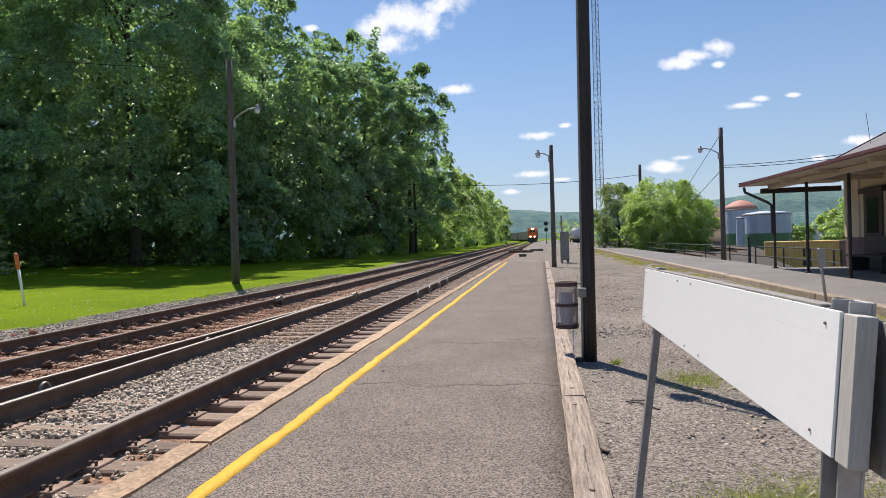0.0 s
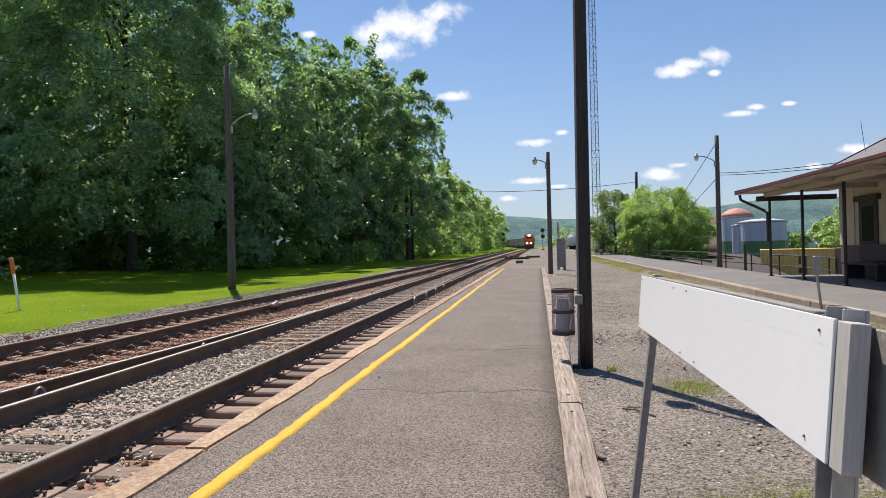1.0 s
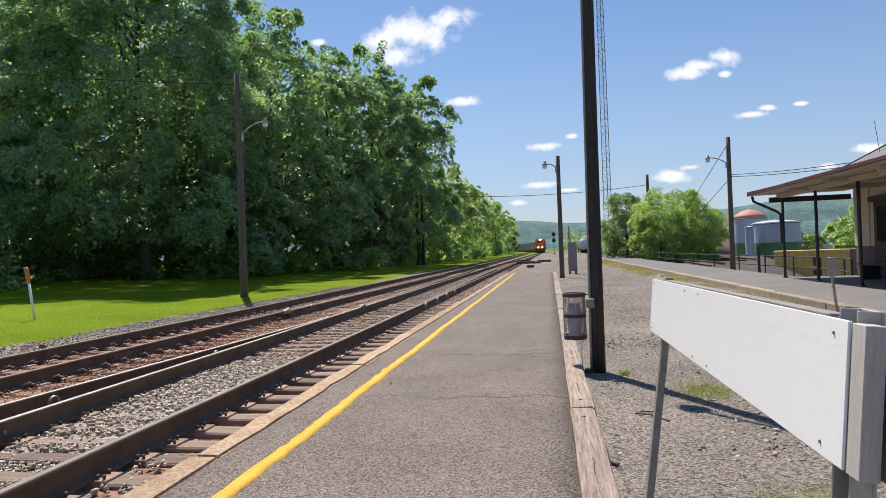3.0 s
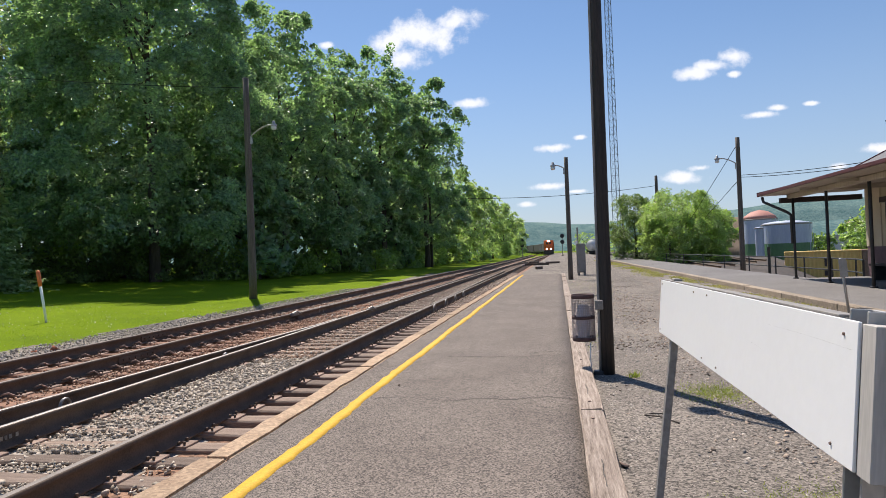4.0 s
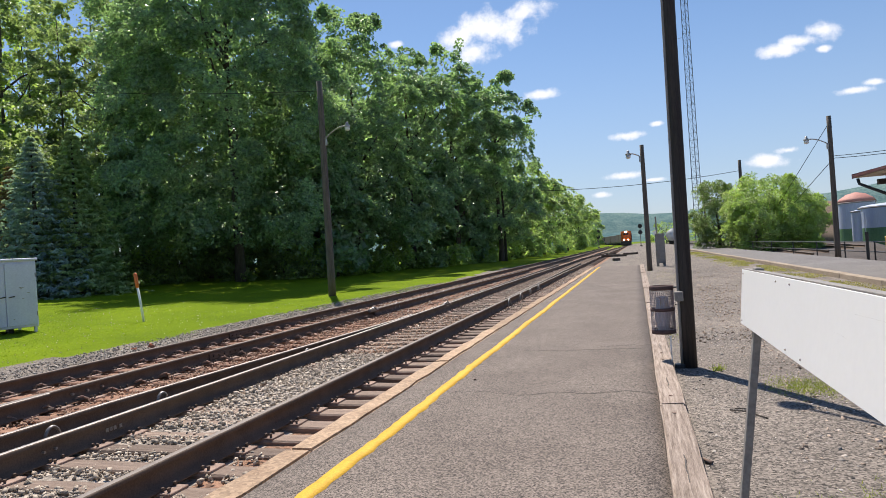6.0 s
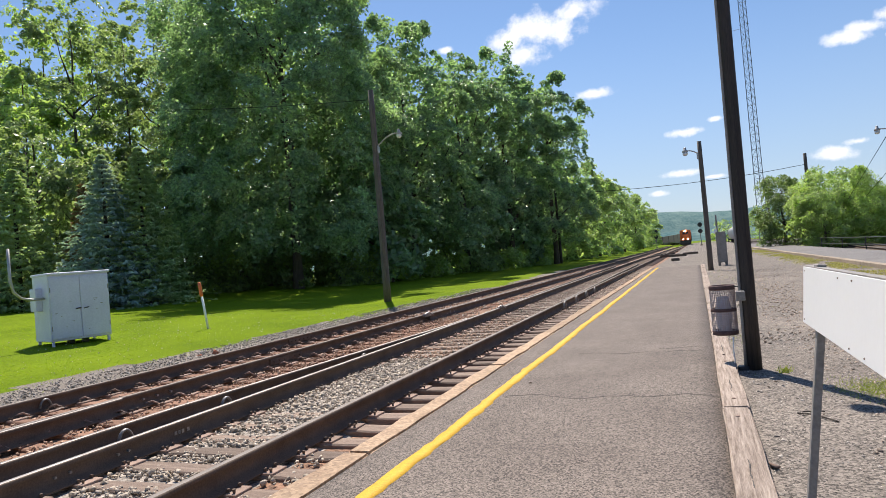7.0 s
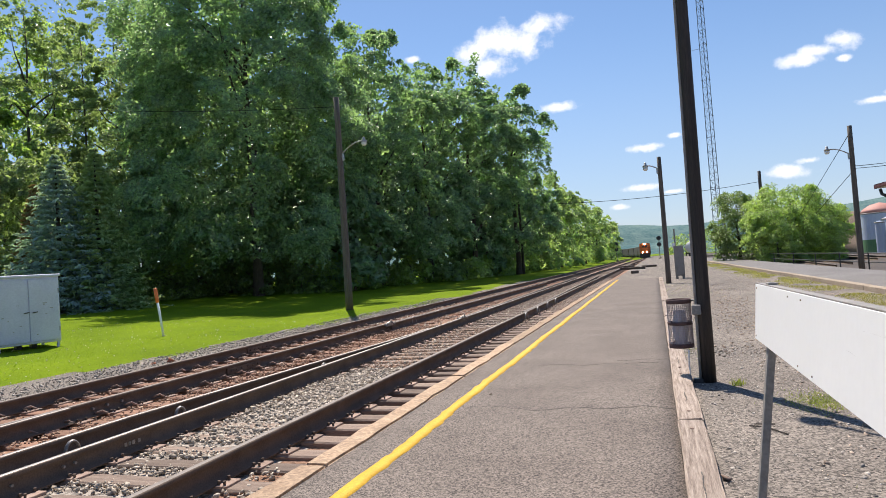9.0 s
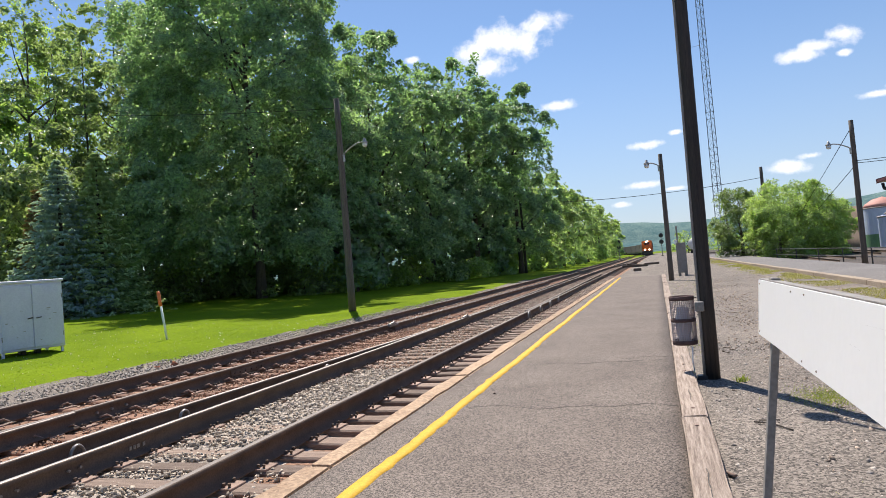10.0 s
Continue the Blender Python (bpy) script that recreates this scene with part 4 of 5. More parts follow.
# ---- trackside cabinet and marker on the lawn ----
gz = ground_z(-15.2, 12.2)
cab = thing("signal_cabinet", "silver-painted steel equipment cabinet on short legs", "equipment cabinet", (-15.5, 11.65, gz), 72)
W_, D_, L0, HT = 1.50, 1.1, 0.14, 1.88
part("body", bm_box(0, W_, 0.02, D_, L0, HT, 0.012), SILVER_PAINT, cab)
part("roof", bm_box(-0.03, W_ + 0.03, -0.03, D_ + 0.03, HT - 0.02, HT + 0.045, 0.012), SILVER_PAINT, cab, "overhanging flat roof")
for x0 in (0.03, W_ / 2 + 0.008):
    dr = part("door", bm_box(x0, x0 + W_ / 2 - 0.038, -0.012, 0.022, L0 + 0.06, HT - 0.08, 0.008), SILVER_PAINT, cab, "scuffed silver door")
    hx = W_ / 2 + (-0.13 if x0 < 0.5 else 0.07)
    part("handle", bm_box(hx, hx + 0.13, -0.045, -0.012, 0.94, 0.965, 0.006, rot=Matrix.Rotation(-0.15, 4, "Y")), BLACK_METAL, dr, "dark latch handle")
    for zz in (0.42, 1.42):
        hh = 0.028 if x0 < 0.5 else W_ - 0.04
        part("hinge", bm_rod((hh, -0.02, zz), (hh, -0.02, zz + 0.12), 0.012, seg=8), GREY_POST, dr)
    for q in range(5):
        a, z = rng.uniform(x0 + 0.05, x0 + 0.5), rng.uniform(0.3, 1.5)
        part("scuff", bm_box(a, a + rng.uniform(0.03, 0.12), -0.0135, -0.0115, z, z + rng.uniform(0.008, 0.02)), GREY_POST, dr)
for x, yy in ((0.06, 0.08), (W_ - 0.06, 0.08), (0.06, D_ - 0.08), (W_ - 0.06, D_ - 0.08)):
    part("leg", bm_box(x - 0.03, x + 0.03, yy - 0.03, yy + 0.03, -0.03, L0 + 0.01, 0.004), SILVER_PAINT, cab)
for x in (0.62, 0.98):
    part("cable_duct", bm_box(x - 0.06, x + 0.06, 0.35, 0.55, -0.03, L0 + 0.01, 0.01), BLACK_METAL, cab)
part("side_box", bm_box(-0.16, 0.0, 0.45, 0.85, 0.95, 1.55, 0.01), SILVER_PAINT, cab)
part("conduit", bm_tube([(-0.02, 0.25, 1.28), (-0.3, 0.22, 1.27), (-0.55, 0.2, 1.33), (-0.72, 0.18, 1.5), (-0.78, 0.18, 1.8), (-0.78, 0.18, 2.6)], 0.035, 10), GALV, cab, "bent silver conduit", True)
gz = ground_z(-13.8, 15.4)
mk = thing("marker_post", "white marker post with an orange top on the lawn", "marker post", (-13.8, 15.4, gz - 0.03))
part("post", bm_tube([(-0.16 * s, 0, 1.1 * s) for s in (0, 0.5, 1)], 0.034, 10), WHITE_BOARD, mk, "", True)
part("sleeve", bm_tube([(-0.155 - 0.06 * s, 0, 1.02 + 0.44 * s) for s in (0, 0.3, 0.9, 1)], [0.046, 0.05, 0.05, 0.03], 10), ORANGE, mk, "faded orange plastic sleeve", True)

# ---- station platform, building and fence ----
sp = thing("station_platform", "old grey asphalt station platform with concrete kerb", "platform", kind="structure")
part("paving", bm_prism([(5.24, -0.3), (13.5, -0.3), (13.5, 0.1), (5.24, 0.1)], -8, 22.0), OLD_ASPHALT, sp)
part("paving", bm_prism([(5.24, -0.3), (7.75, -0.3), (7.75, 0.1), (5.24, 0.1)], 22.0, 95), OLD_ASPHALT, sp)
rng = np.random.default_rng(31)
y = -8.0
while y < 95:
    ln = 3.0 if y < 40 else 8.0
    b = bm_box(5.03 + rng.uniform(-0.01, 0.01), 5.235, y, y + ln - 0.015, -0.3, 0.108 + rng.uniform(-0.006, 0.008), 0.015)
    part("kerb_stone", b, PALE_CONCRETE, sp)
    y += ln

st = thing("station_building", "cream railway station with a deep canopy and grey roof", "station building")
part("wall", bm_box(9.4, 9.7, -8, 21.8, 1.02, 3.25), CREAM, st, "cream painted upper wall")
part("plinth", bm_box(9.37, 9.7, -8, 21.82, 0.1, 1.02, 0.01), PLUM, st, "dark plum lower wall")
part("wall", bm_box(9.7, 17.6, 21.5, 21.8, 0.1, 3.4), CREAM, st)
part("gable", bm_prism([(9.75, 3.4), (17.25, 3.4), (13.5, 5.3)], 21.5, 21.8), CREAM, st)
part("wall", bm_box(17.3, 17.6, -8, 21.5, 0.1, 3.25), CREAM, st)
part("wall", bm_box(9.7, 17.6, -8, -7.7, 0.1, 3.4), CREAM, st)
part("gable", bm_prism([(9.75, 3.4), (17.25, 3.4), (13.5, 5.3)], -8, -7.7), CREAM, st)
part("corner_board", bm_box(9.36, 9.5, 21.66, 21.84, 1.02, 2.9, 0.008), CREAM, st)
part("corner_board", bm_box(9.365, 9.4, 20.9, 21.02, 1.02, 2.9, 0.008), CREAM, st)
part("door", bm_box(9.355, 9.42, 19.55, 20.6, 0.1, 2.3, 0.01), BROWN_PAINT, st, "dark brown door with glazing")
part("lintel", bm_box(9.27, 9.42, 19.4, 20.75, 2.3, 2.46, 0.01), BROWN_PAINT, st)
part("door_glass", bm_box(9.345, 9.36, 19.75, 20.4, 1.15, 2.15), GLASS_DARK, st)
for yy in (16.8, 13.8, 10.8, 7.8):
    w = part("window", bm_box(9.36, 9.42, yy, yy + 1.2, 1.05, 2.4, 0.01), BROWN_PAINT, st)
    part("pane", bm_box(9.345, 9.365, yy + 0.1, yy + 1.1, 1.15, 2.3), GLASS_DARK, w)
# roof: low canopy slope, then the steeper main slope
prof = [(6.6, 2.86), (9.2, 3.42), (13.5, 5.6), (17.8, 3.42), (20.4, 2.86), (20.4, 2.78), (17.8, 3.34), (13.5, 5.48), (9.2, 3.34), (6.6, 2.78)]
part("roof", bm_prism(prof[::-1], -9, 22.6), SHINGLE, st, "grey shingled roof")
part("soffit", bm_prism([(6.56, 2.768), (9.38, 2.79), (9.38, 2.81), (6.56, 2.785)], -9, 22.5), SOFFIT, st, "tan boarded soffit")
part("gutter", bm_prism([(6.50, 2.80), (6.62, 2.77), (6.62, 2.86), (6.50, 2.87)], -9, 22.65), RED_TRIM, st, "dark red gutter")
part("verge_board", bm_prism([(6.5, 2.76), (9.2, 3.32), (9.2, 3.46), (6.5, 2.90)], 22.6, 22.66), RED_TRIM, st)
part("verge_board", bm_prism([(9.2, 3.32), (13.5, 5.46), (13.5, 5.64), (9.2, 3.46)], 22.6, 22.66), RED_TRIM, st)
for yy in (22.1, 19.6, 17.1, 14.6, 12.1, 9.6, 7.1):
    b = bm_prism([(7.02, 2.50), (9.38, 2.50), (9.38, 2.66), (7.02, 2.66)], yy - 0.09, yy + 0.09) if yy > 22 else bm_prism([(6.75, 2.67), (9.38, 2.66), (9.38, 2.80), (6.75, 2.74)], yy - 0.06, yy + 0.06)
    part("beam", b, BROWN_PAINT if yy > 22 else SOFFIT, st)
part("plate_beam", bm_box(7.22, 7.38, -8, 22.1, 2.62, 2.76, 0.01), SOFFIT, st)
for yy in (21.8, 19.25, 16.75, 14.25, 11.75, 9.25, 6.75):
    cp_ = part("canopy_post", bm_rod((7.3, yy, 0.1), (7.3, yy, 2.68), 0.04, seg=12), BLACK_METAL, st, "black iron canopy post", True)
    part("base_shoe", bm_box(7.23, 7.37, yy - 0.07, yy + 0.07, 0.1, 0.14, 0.01), BLACK_METAL, cp_)
part("downpipe", bm_tube([(6.6, 22.45, 2.74), (6.62, 22.4, 2.58), (6.75, 22.25, 2.48), (7.15, 21.9, 2.2), (7.24, 21.82, 2.1), (7.25, 21.82, 1.2)], 0.045, 10), BLACK_METAL, st, "black cranked downpipe", True)
for x, yy, zz in ((11.2, 16.0, 4.45), (10.2, 21.9, 3.98)):
    part("aerial", bm_rod((x, yy, zz - 0.1), (x - 0.12, yy, zz + 0.9), 0.008, seg=6), BLACK_METAL, st)
bench = thing("bench", "dark wooden bench against the station wall", "bench", (8.85, 19.0, 0.1))
part("seat", bm_box(-0.25, 0.25, -1.0, 1.0, 0.40, 0.46, 0.01), BROWN_PAINT, bench)
part("backrest", bm_box(0.24, 0.30, -1.0, 1.0, 0.5, 0.95, 0.01, rot=Matrix.Rotation(0.15, 4, "Y")), BROWN_PAINT, bench)
for yy in (-0.85, 0.85):
    part("leg", bm_box(-0.22, 0.28, yy - 0.04, yy + 0.04, 0.0, 0.41, 0.01), BLACK_METAL, bench)
ls = thing("small_sign", "small grey sign on a leaning steel post", "sign", (4.97, 12.35, -0.04))
part("post", bm_tube([(0, 0, 0), (-0.05, 0, 0.5), (-0.10, 0, 1.0)], 0.025, 8), GALV, ls, "", True)
part("plate", bm_box(-0.14, -0.01, -0.035, -0.029, 0.66, 0.99, 0.002, rot=Matrix.Rotation(-0.08, 4, "Y")), GALV, ls, "sign plate seen nearly edge-on")

fence = thing("pipe_fence", "black two-rail pipe fence behind the station platform", "fence")
FP = [(9.3, 21.95), (9.6, 23.2), (9.75, 25.5), (9.7, 28), (9.55, 31), (9.4, 34.5), (9.3, 39), (9.2, 44), (9.1, 50), (9.0, 57), (8.95, 64)]
for x, yy in FP:
    part("post", bm_rod((x, yy, -0.4), (x, yy, 0.62), 0.032, seg=8), BLACK_METAL, fence)
for (xa, ya), (xb, yb) in zip(FP, FP[1:]):
    for zz in (0.60, 0.18):
        part("rail", bm_rod((xa, ya, zz), (xb, yb, zz), 0.024, seg=8), BLACK_METAL, fence)
vent = thing("vent_pipe", "short dark pipe standing beside the fence", "pipe", (9.05, 30.2, -0.3))
part("pipe", bm_rod((0, 0, 0), (0, 0, 1.35), 0.06, seg=10), BLACK_METAL, vent)

# ---- low yard beyond the fence: container, tanks, stockpile, shed, side rails ----
con = thing("shipping_container", "yellow corrugated shipping container in the yard", "container", (17.15, 53.5, -2.3), -17)
b = bmesh.new()
LC, WC, HC, n_ = 5.0, 2.44, 2.72, 38
xs = np.linspace(0, LC, n_ * 2 + 1)
vs = [[b.verts.new((x, 0.03 if (k // 2) % 2 else 0.0, z)) for k, x in enumerate(xs)] for z in (0.15, HC - 0.12)]
for k in range(len(xs) - 1):
    b.faces.new((vs[0][k], vs[0][k + 1], vs[1][k + 1], vs[1][k]))
part("side_panel", b, CONTAINER, con, "corrugated yellow side")
part("body", bm_box(0.02, LC - 0.02, 0.04, WC, 0.1, HC - 0.05), CONTAINER, con)
part("bottom_rail", bm_box(0, LC, -0.02, WC, 0, 0.15, 0.01), CONTAINER, con)
part("top_rail", bm_box(0, LC, -0.02, WC, HC - 0.12, HC, 0.01), CONTAINER, con)
for x in (0.0, LC - 0.12):
    part("corner_post", bm_box(x, x + 0.12, -0.025, 0.1, 0, HC, 0.01), CONTAINER, con)
box2 = thing("freight_box", "rusty brown freight container butted against the yellow one", "container", (21.97, 52.02, -2.3), -17)
part("body", bm_box(0, 4.2, 0.05, WC, 0, HC - 0.02, 0.02), FREIGHT_BOX, box2)
part("top_rail", bm_box(0, 4.2, 0.0, WC, HC - 0.12, HC, 0.01), FREIGHT_BOX, box2)
part("bottom_rail", bm_box(0, 4.2, 0.0, WC, -0.01, 0.16, 0.01), FREIGHT_BOX, box2)
for x in np.arange(0.0, 4.2, 0.28):
    part("rib", bm_box(x, x + 0.1, 0.02, 0.08, 0.16, HC - 0.12, 0.01), FREIGHT_BOX, box2)
for k, x in enumerate((0.45, 0.75, 1.05)):
    part("marking", bm_box(x, x + 0.2, 0.0, 0.015, 1.55, 2.05), BLACK_METAL, box2)
for k, (xa, za, w, h) in enumerate(((2.62, 1.55, 0.16, 0.6), (2.86, 1.3, 0.2, 0.9), (2.6, 0.85, 0.24, 0.4), (2.95, 0.8, 0.22, 0.36))):
    part("marking", bm_box(xa, xa + w, -0.012, -0.006, za, za + h), BROWN_PAINT, con)


def tank(label, x, yy, r, z1, roof, green):
    t = thing("storage_tank", label, "storage tank", (x, yy, -2.2), 0, "storage tanks")
    h = z1 + 2.2
    if green:
        part("green_band", bm_lathe([(r, 0), (r + 0.02, 0.02), (r + 0.02, h * green)], 40), TANK_GREEN, t, "green lower band")
    part("shell", bm_lathe([(r, h * green), (r, h * 0.75), (r, h - 0.05), (r - 0.05, h)], 40), TANK_WHITE, t, "bluish white steel shell")
    part("roof", bm_lathe([(r + 0.05, h), (r * 0.9, h + roof * 0.35), (r * 0.5, h + roof * 0.82), (0.15, h + roof), (0.05, h + roof + 0.05)], 40), TANK_RED if roof > 0.6 else TANK_WHITE, t, "", True)
    for dx in (0.0, 0.4):
        part("ladder_rail", bm_rod((r * 0.7 + dx, -r * 0.72 - 0.25, 0.3), (r * 0.7 + dx, -r * 0.72 - 0.25, h), 0.03, seg=6), TANK_WHITE, t)
    part("rim", bm_lathe([(r + 0.06, h - 0.18), (r + 0.08, h - 0.1), (r + 0.06, h)], 40), GREY_POST, t, "", True)


tank("bluish white storage tank with a red domed roof", 31.8, 110, 2.5, 4.9, 1.45, 0.45)
tank("wide bluish white storage tank with a green base band", 32.4, 100, 3.2, 3.75, 0.45, 0.53)
tank("slim pale storage tank between two larger ones", 28.2, 98, 0.55, 3.3, 0.08, 0.0)
b = bm_lathe([(11, 0), (7.5, 3.2), (4, 6.4), (1.5, 8.0), (0.3, 8.3)], 40, (32.2, 128, -2.2))
for vv in b.verts:
    vv.co += Vector([0.6 * noise.noise((vv.co.x * 0.4, vv.co.y * 0.4, k)) for k in (0, 5, 9)])
tagged(new("stockpile", mesh_of("stockpile", b, EARTH, True)), "brown earth stockpile behind the tanks", "stockpile")
shed = thing("shed", "long low white shed in the distance", "shed", (43, 130, -1.5))
part("wall", bm_box(0, 15, 0, 6, -0.8, 2.9), CAR_WHITE, shed)
part("roof", bm_prism([(-0.3, 2.9), (15.3, 2.9), (15.3, 3.1), (7.5, 3.5), (-0.3, 3.1)], -0.3, 6.3), GALV, shed)
part("door", bm_box(3.4, 4.8, -0.05, 0.02, 0, 2.2), TANK_WHITE, shed)
house = thing("house", "small house with an orange-tan roof on the slope", "house", (184, 450, 9))
part("wall", bm_box(0, 7, 0, 6, -12, 2), CREAM, house)
part("roof", bm_prism([(-0.5, 2), (7.5, 2), (3.5, 4.2)], -0.5, 6.5), TANK_RED, house)
yard = thing("railway_track", "brown yard track beyond the station fence", "railway track", group="railway tracks")
for off in (0, 1.46, 4.2, 5.66):
    part("rail", rail_mesh([(10.4 + off + 0.06 * (y - 46), y) for y in np.linspace(44 + off * 2.2, 110, 20)], -0.16), None, yard)

# ---- beyond the platform end ----
gc = thing("relay_cabinet", "slim grey steel relay cabinet on two legs", "equipment cabinet", (1.13, 33.3, -0.04))
part("body", bm_box(-0.22, 0.22, -0.17, 0.17, 0.16, 1.62, 0.012), GREY_POST, gc)
part("door", bm_box(-0.2, 0.2, -0.19, -0.165, 0.22, 1.56, 0.008), GREY_POST, gc)
for x in (-0.17, 0.13):
    part("leg", bm_box(x - 0.04, x + 0.08, -0.1, 0.1, 0, 0.17, 0.005), GREY_POST, gc)
gm = thing("guy_mast", "slim grey mast with a slanting dark stay", "mast", (1.05, 35.2, -0.04))
part("mast", bm_rod((0, 0, 0), (0, 0, 2.5), 0.05, 0.04, 8), GREY_POST, gm)
part("stay", bm_rod((0.25, -1.5, 0.02), (0.16, -0.2, 1.35), 0.025, seg=6), BLACK_METAL, gm)
part("plate", bm_box(-0.14, -0.02, -0.08, -0.05, 1.55, 1.8, 0.004), WHITE_BOARD, gm)
for x, yy, L, rz in ((-2.3, 62, 1.8, 20), (-1.6, 60, 1.5, -10), (-0.6, 66, 1.4, 5), (-1.4, 47, 0.5, 30), (-2.6, 70, 2.2, 70)):
    t = bm_box(-L / 2, L / 2, -0.12, 0.12, 0, 0.22, 0.02)
    o = tagged(new("old_tie", mesh_of("old_tie", t, OLD_TIE)), "dark old railway tie lying on the gravel", "railway tie", "discarded ties")
    o.matrix_basis = pose(x, yy, -0.05, 0, 0, rz)


def signal(x, yy, h, label):
    s = thing("railway_signal", label, "railway signal", (x, yy, -0.2), 0, "railway signals")
    part("mast", bm_rod((0, 0, 0), (0, 0, h), 0.09, 0.07, 8), GREY_POST, s)
    part("base", bm_box(-0.3, 0.3, -0.3, 0.3, 0, 0.4, 0.02), PALE_CONCRETE, s)
    for z in (h - 0.5, h - 1.9):
        hd = part("signal_head", bm_rod((0, -0.22, z), (0, -0.12, z), 0.48, seg=20), BLACK_METAL, s, "round black signal head")
        for a in (0.4, 2.5, 4.6):
            part("hood", bm_rod((0.22 * math.cos(a), -0.5, z + 0.22 * math.sin(a)), (0.22 * math.cos(a), -0.2, z + 0.22 * math.sin(a)), 0.1, seg=10), BLACK_METAL, hd)


signal(1.0, 150, 5.2, "tall railway signal with two black heads")
signal(-9.5, 175, 5.0, "railway signal mast beside the far track")
signal(2.6, 158, 4.0, "shorter railway signal with black heads")

loco = thing("locomotive", "orange diesel locomotive with lit headlights", "locomotive", (-2.85, 200, 0.0))
part("frame_deck", bm_box(-1.5, 1.5, 0, 20, 0.9, 1.35, 0.04), BLACK_METAL, loco, "black underframe")
part("pilot", bm_prism([(-1.45, 0.15), (1.45, 0.15), (1.5, 1.2), (-1.5, 1.2)], -0.25, 0.3), BLACK_METAL, loco, "black pilot plough")
part("nose", bm_box(-0.95, 0.95, 0.5, 2.6, 1.35, 3.0, 0.15, seg=3), LOCO_ORANGE, loco, "orange short nose")
cabp = part("cab", bm_box(-1.5, 1.5, 2.4, 5.2, 1.35, 4.4, 0.15, seg=3), LOCO_ORANGE, loco, "orange cab")
for x in (-0.78, 0.06):
    part("windscreen", bm_box(x, x + 0.72, 2.36, 2.42, 3.2, 3.9, 0.02), GLASS_DARK, cabp)
part("hood", bm_box(-0.95, 0.95, 5.2, 19.2, 1.35, 4.2, 0.12, seg=2), CAR_BROWN, loco, "dark long engine hood")
for x, z in ((-0.62, 1.75), (0.62, 1.75), (-0.16, 4.15), (0.16, 4.15)):
    part("headlight", bm_rod((x, 0.42 if z < 3 else 2.25, z), (x, 0.55 if z < 3 else 2.42, z), 0.19, seg=16), BULB, loco, "lit headlight")
for x in (-0.78, 0.78):
    for yy in (3, 5, 14.5, 16.5):
        part("wheel", bm_rod((x - 0.06, yy, 0.5), (x + 0.06, yy, 0.5), 0.5, seg=20), BLACK_METAL, loco)
for k in range(7):
    yy = 218 + 17.2 * k
    off = 0.0011 * (yy - 210) ** 2
    c = thing("freight_car", "dark brown freight car behind the locomotive", "freight car", (-2.75 - off, yy, 0), math.degrees(math.atan(0.0022 * (yy - 202))), "freight cars")
    part("body", bm_box(-1.55, 1.55, 0, 16.2, 1.1, 3.9, 0.05), CAR_BROWN, c)
    part("underframe", bm_box(-1.2, 1.2, 0.4, 15.8, 0.75, 1.1), BLACK_METAL, c)
    for yy2 in (1.8, 3.5, 12.7, 14.4):
        part("wheelset", bm_rod((-0.8, yy2, 0.45), (0.8, yy2, 0.45), 0.45, seg=14), BLACK_METAL, c)
for k, (x, yy) in enumerate(((8.35, 165), (9.9, 182), (11.9, 200))):
    c = thing("tank_car", "white rail tank car standing in the yard", "tank car", (x, yy, -0.2), -5, "tank cars")
    b = bm_rod((0, 0, 2.3), (0, 14, 2.3), 1.4, seg=24)
    part("tank", b, CAR_WHITE, c, "white cylindrical tank", True)
    part("dome", bm_rod((0, 7, 3.5), (0, 7, 4.1), 0.6, seg=16), CAR_WHITE, c)
    part("underframe", bm_box(-1.2, 1.2, 0.2, 13.8, 0.75, 1.0), BLACK_METAL, c)
    for yy2 in (1.5, 3.2, 10.8, 12.5):
        part("wheelset", bm_rod((-0.8, yy2, 0.45), (0.8, yy2, 0.45), 0.45, seg=14), BLACK_METAL, c)

# ---- lattice tower, far poles, wires ----
tw = thing("radio_tower", "tall slim steel lattice radio tower", "radio tower", (8.9, 100, -0.3))
LEGS = [(0.0, -0.62), (0.54, 0.31), (-0.54, 0.31)]


def tower_w(z):
    return 1.12 - 0.0072 * z


for lx, ly in LEGS:
    part("leg", bm_tube([(lx * tower_w(z), ly * tower_w(z), z) for z in np.linspace(0, 62, 14)], 0.05, 6), TOWER_STEEL, tw)
for s in range(12):
    b = bmesh.new()
    for q in range(5):
        z0, z1 = s * 5.2 + q * 1.04, s * 5.2 + (q + 1) * 1.04
        for a in range(3):
            (xa, ya), (xb, yb) = LEGS[a], LEGS[(a + 1) % 3]
            w0, w1 = tower_w(z0), tower_w(z1)
            b = bm_rod((xa * w0, ya * w0, z0), (xb * w1, yb * w1, z1), 0.022, seg=4, bm=b, caps=False)
            b = bm_rod((xa * w1, ya * w1, z1), (xb * w1, yb * w1, z1), 0.02, seg=4, bm=b, caps=False)
    part("lattice_section", b, TOWER_STEEL, tw)
    z = s * 5.2 + 5.2
    for lx, ly in LEGS:
        part("flange", bm_rod((lx * tower_w(z), ly * tower_w(z), z - 0.06), (lx * tower_w(z), ly * tower_w(z), z + 0.06), 0.1, seg=8), TOWER_STEEL, tw)
part("antenna_arm", bm_tube([(-0.5, 0, 30.6), (-1.7, 0, 30.5), (-1.7, 0, 33.5)], 0.04, 6), TOWER_STEEL, tw)
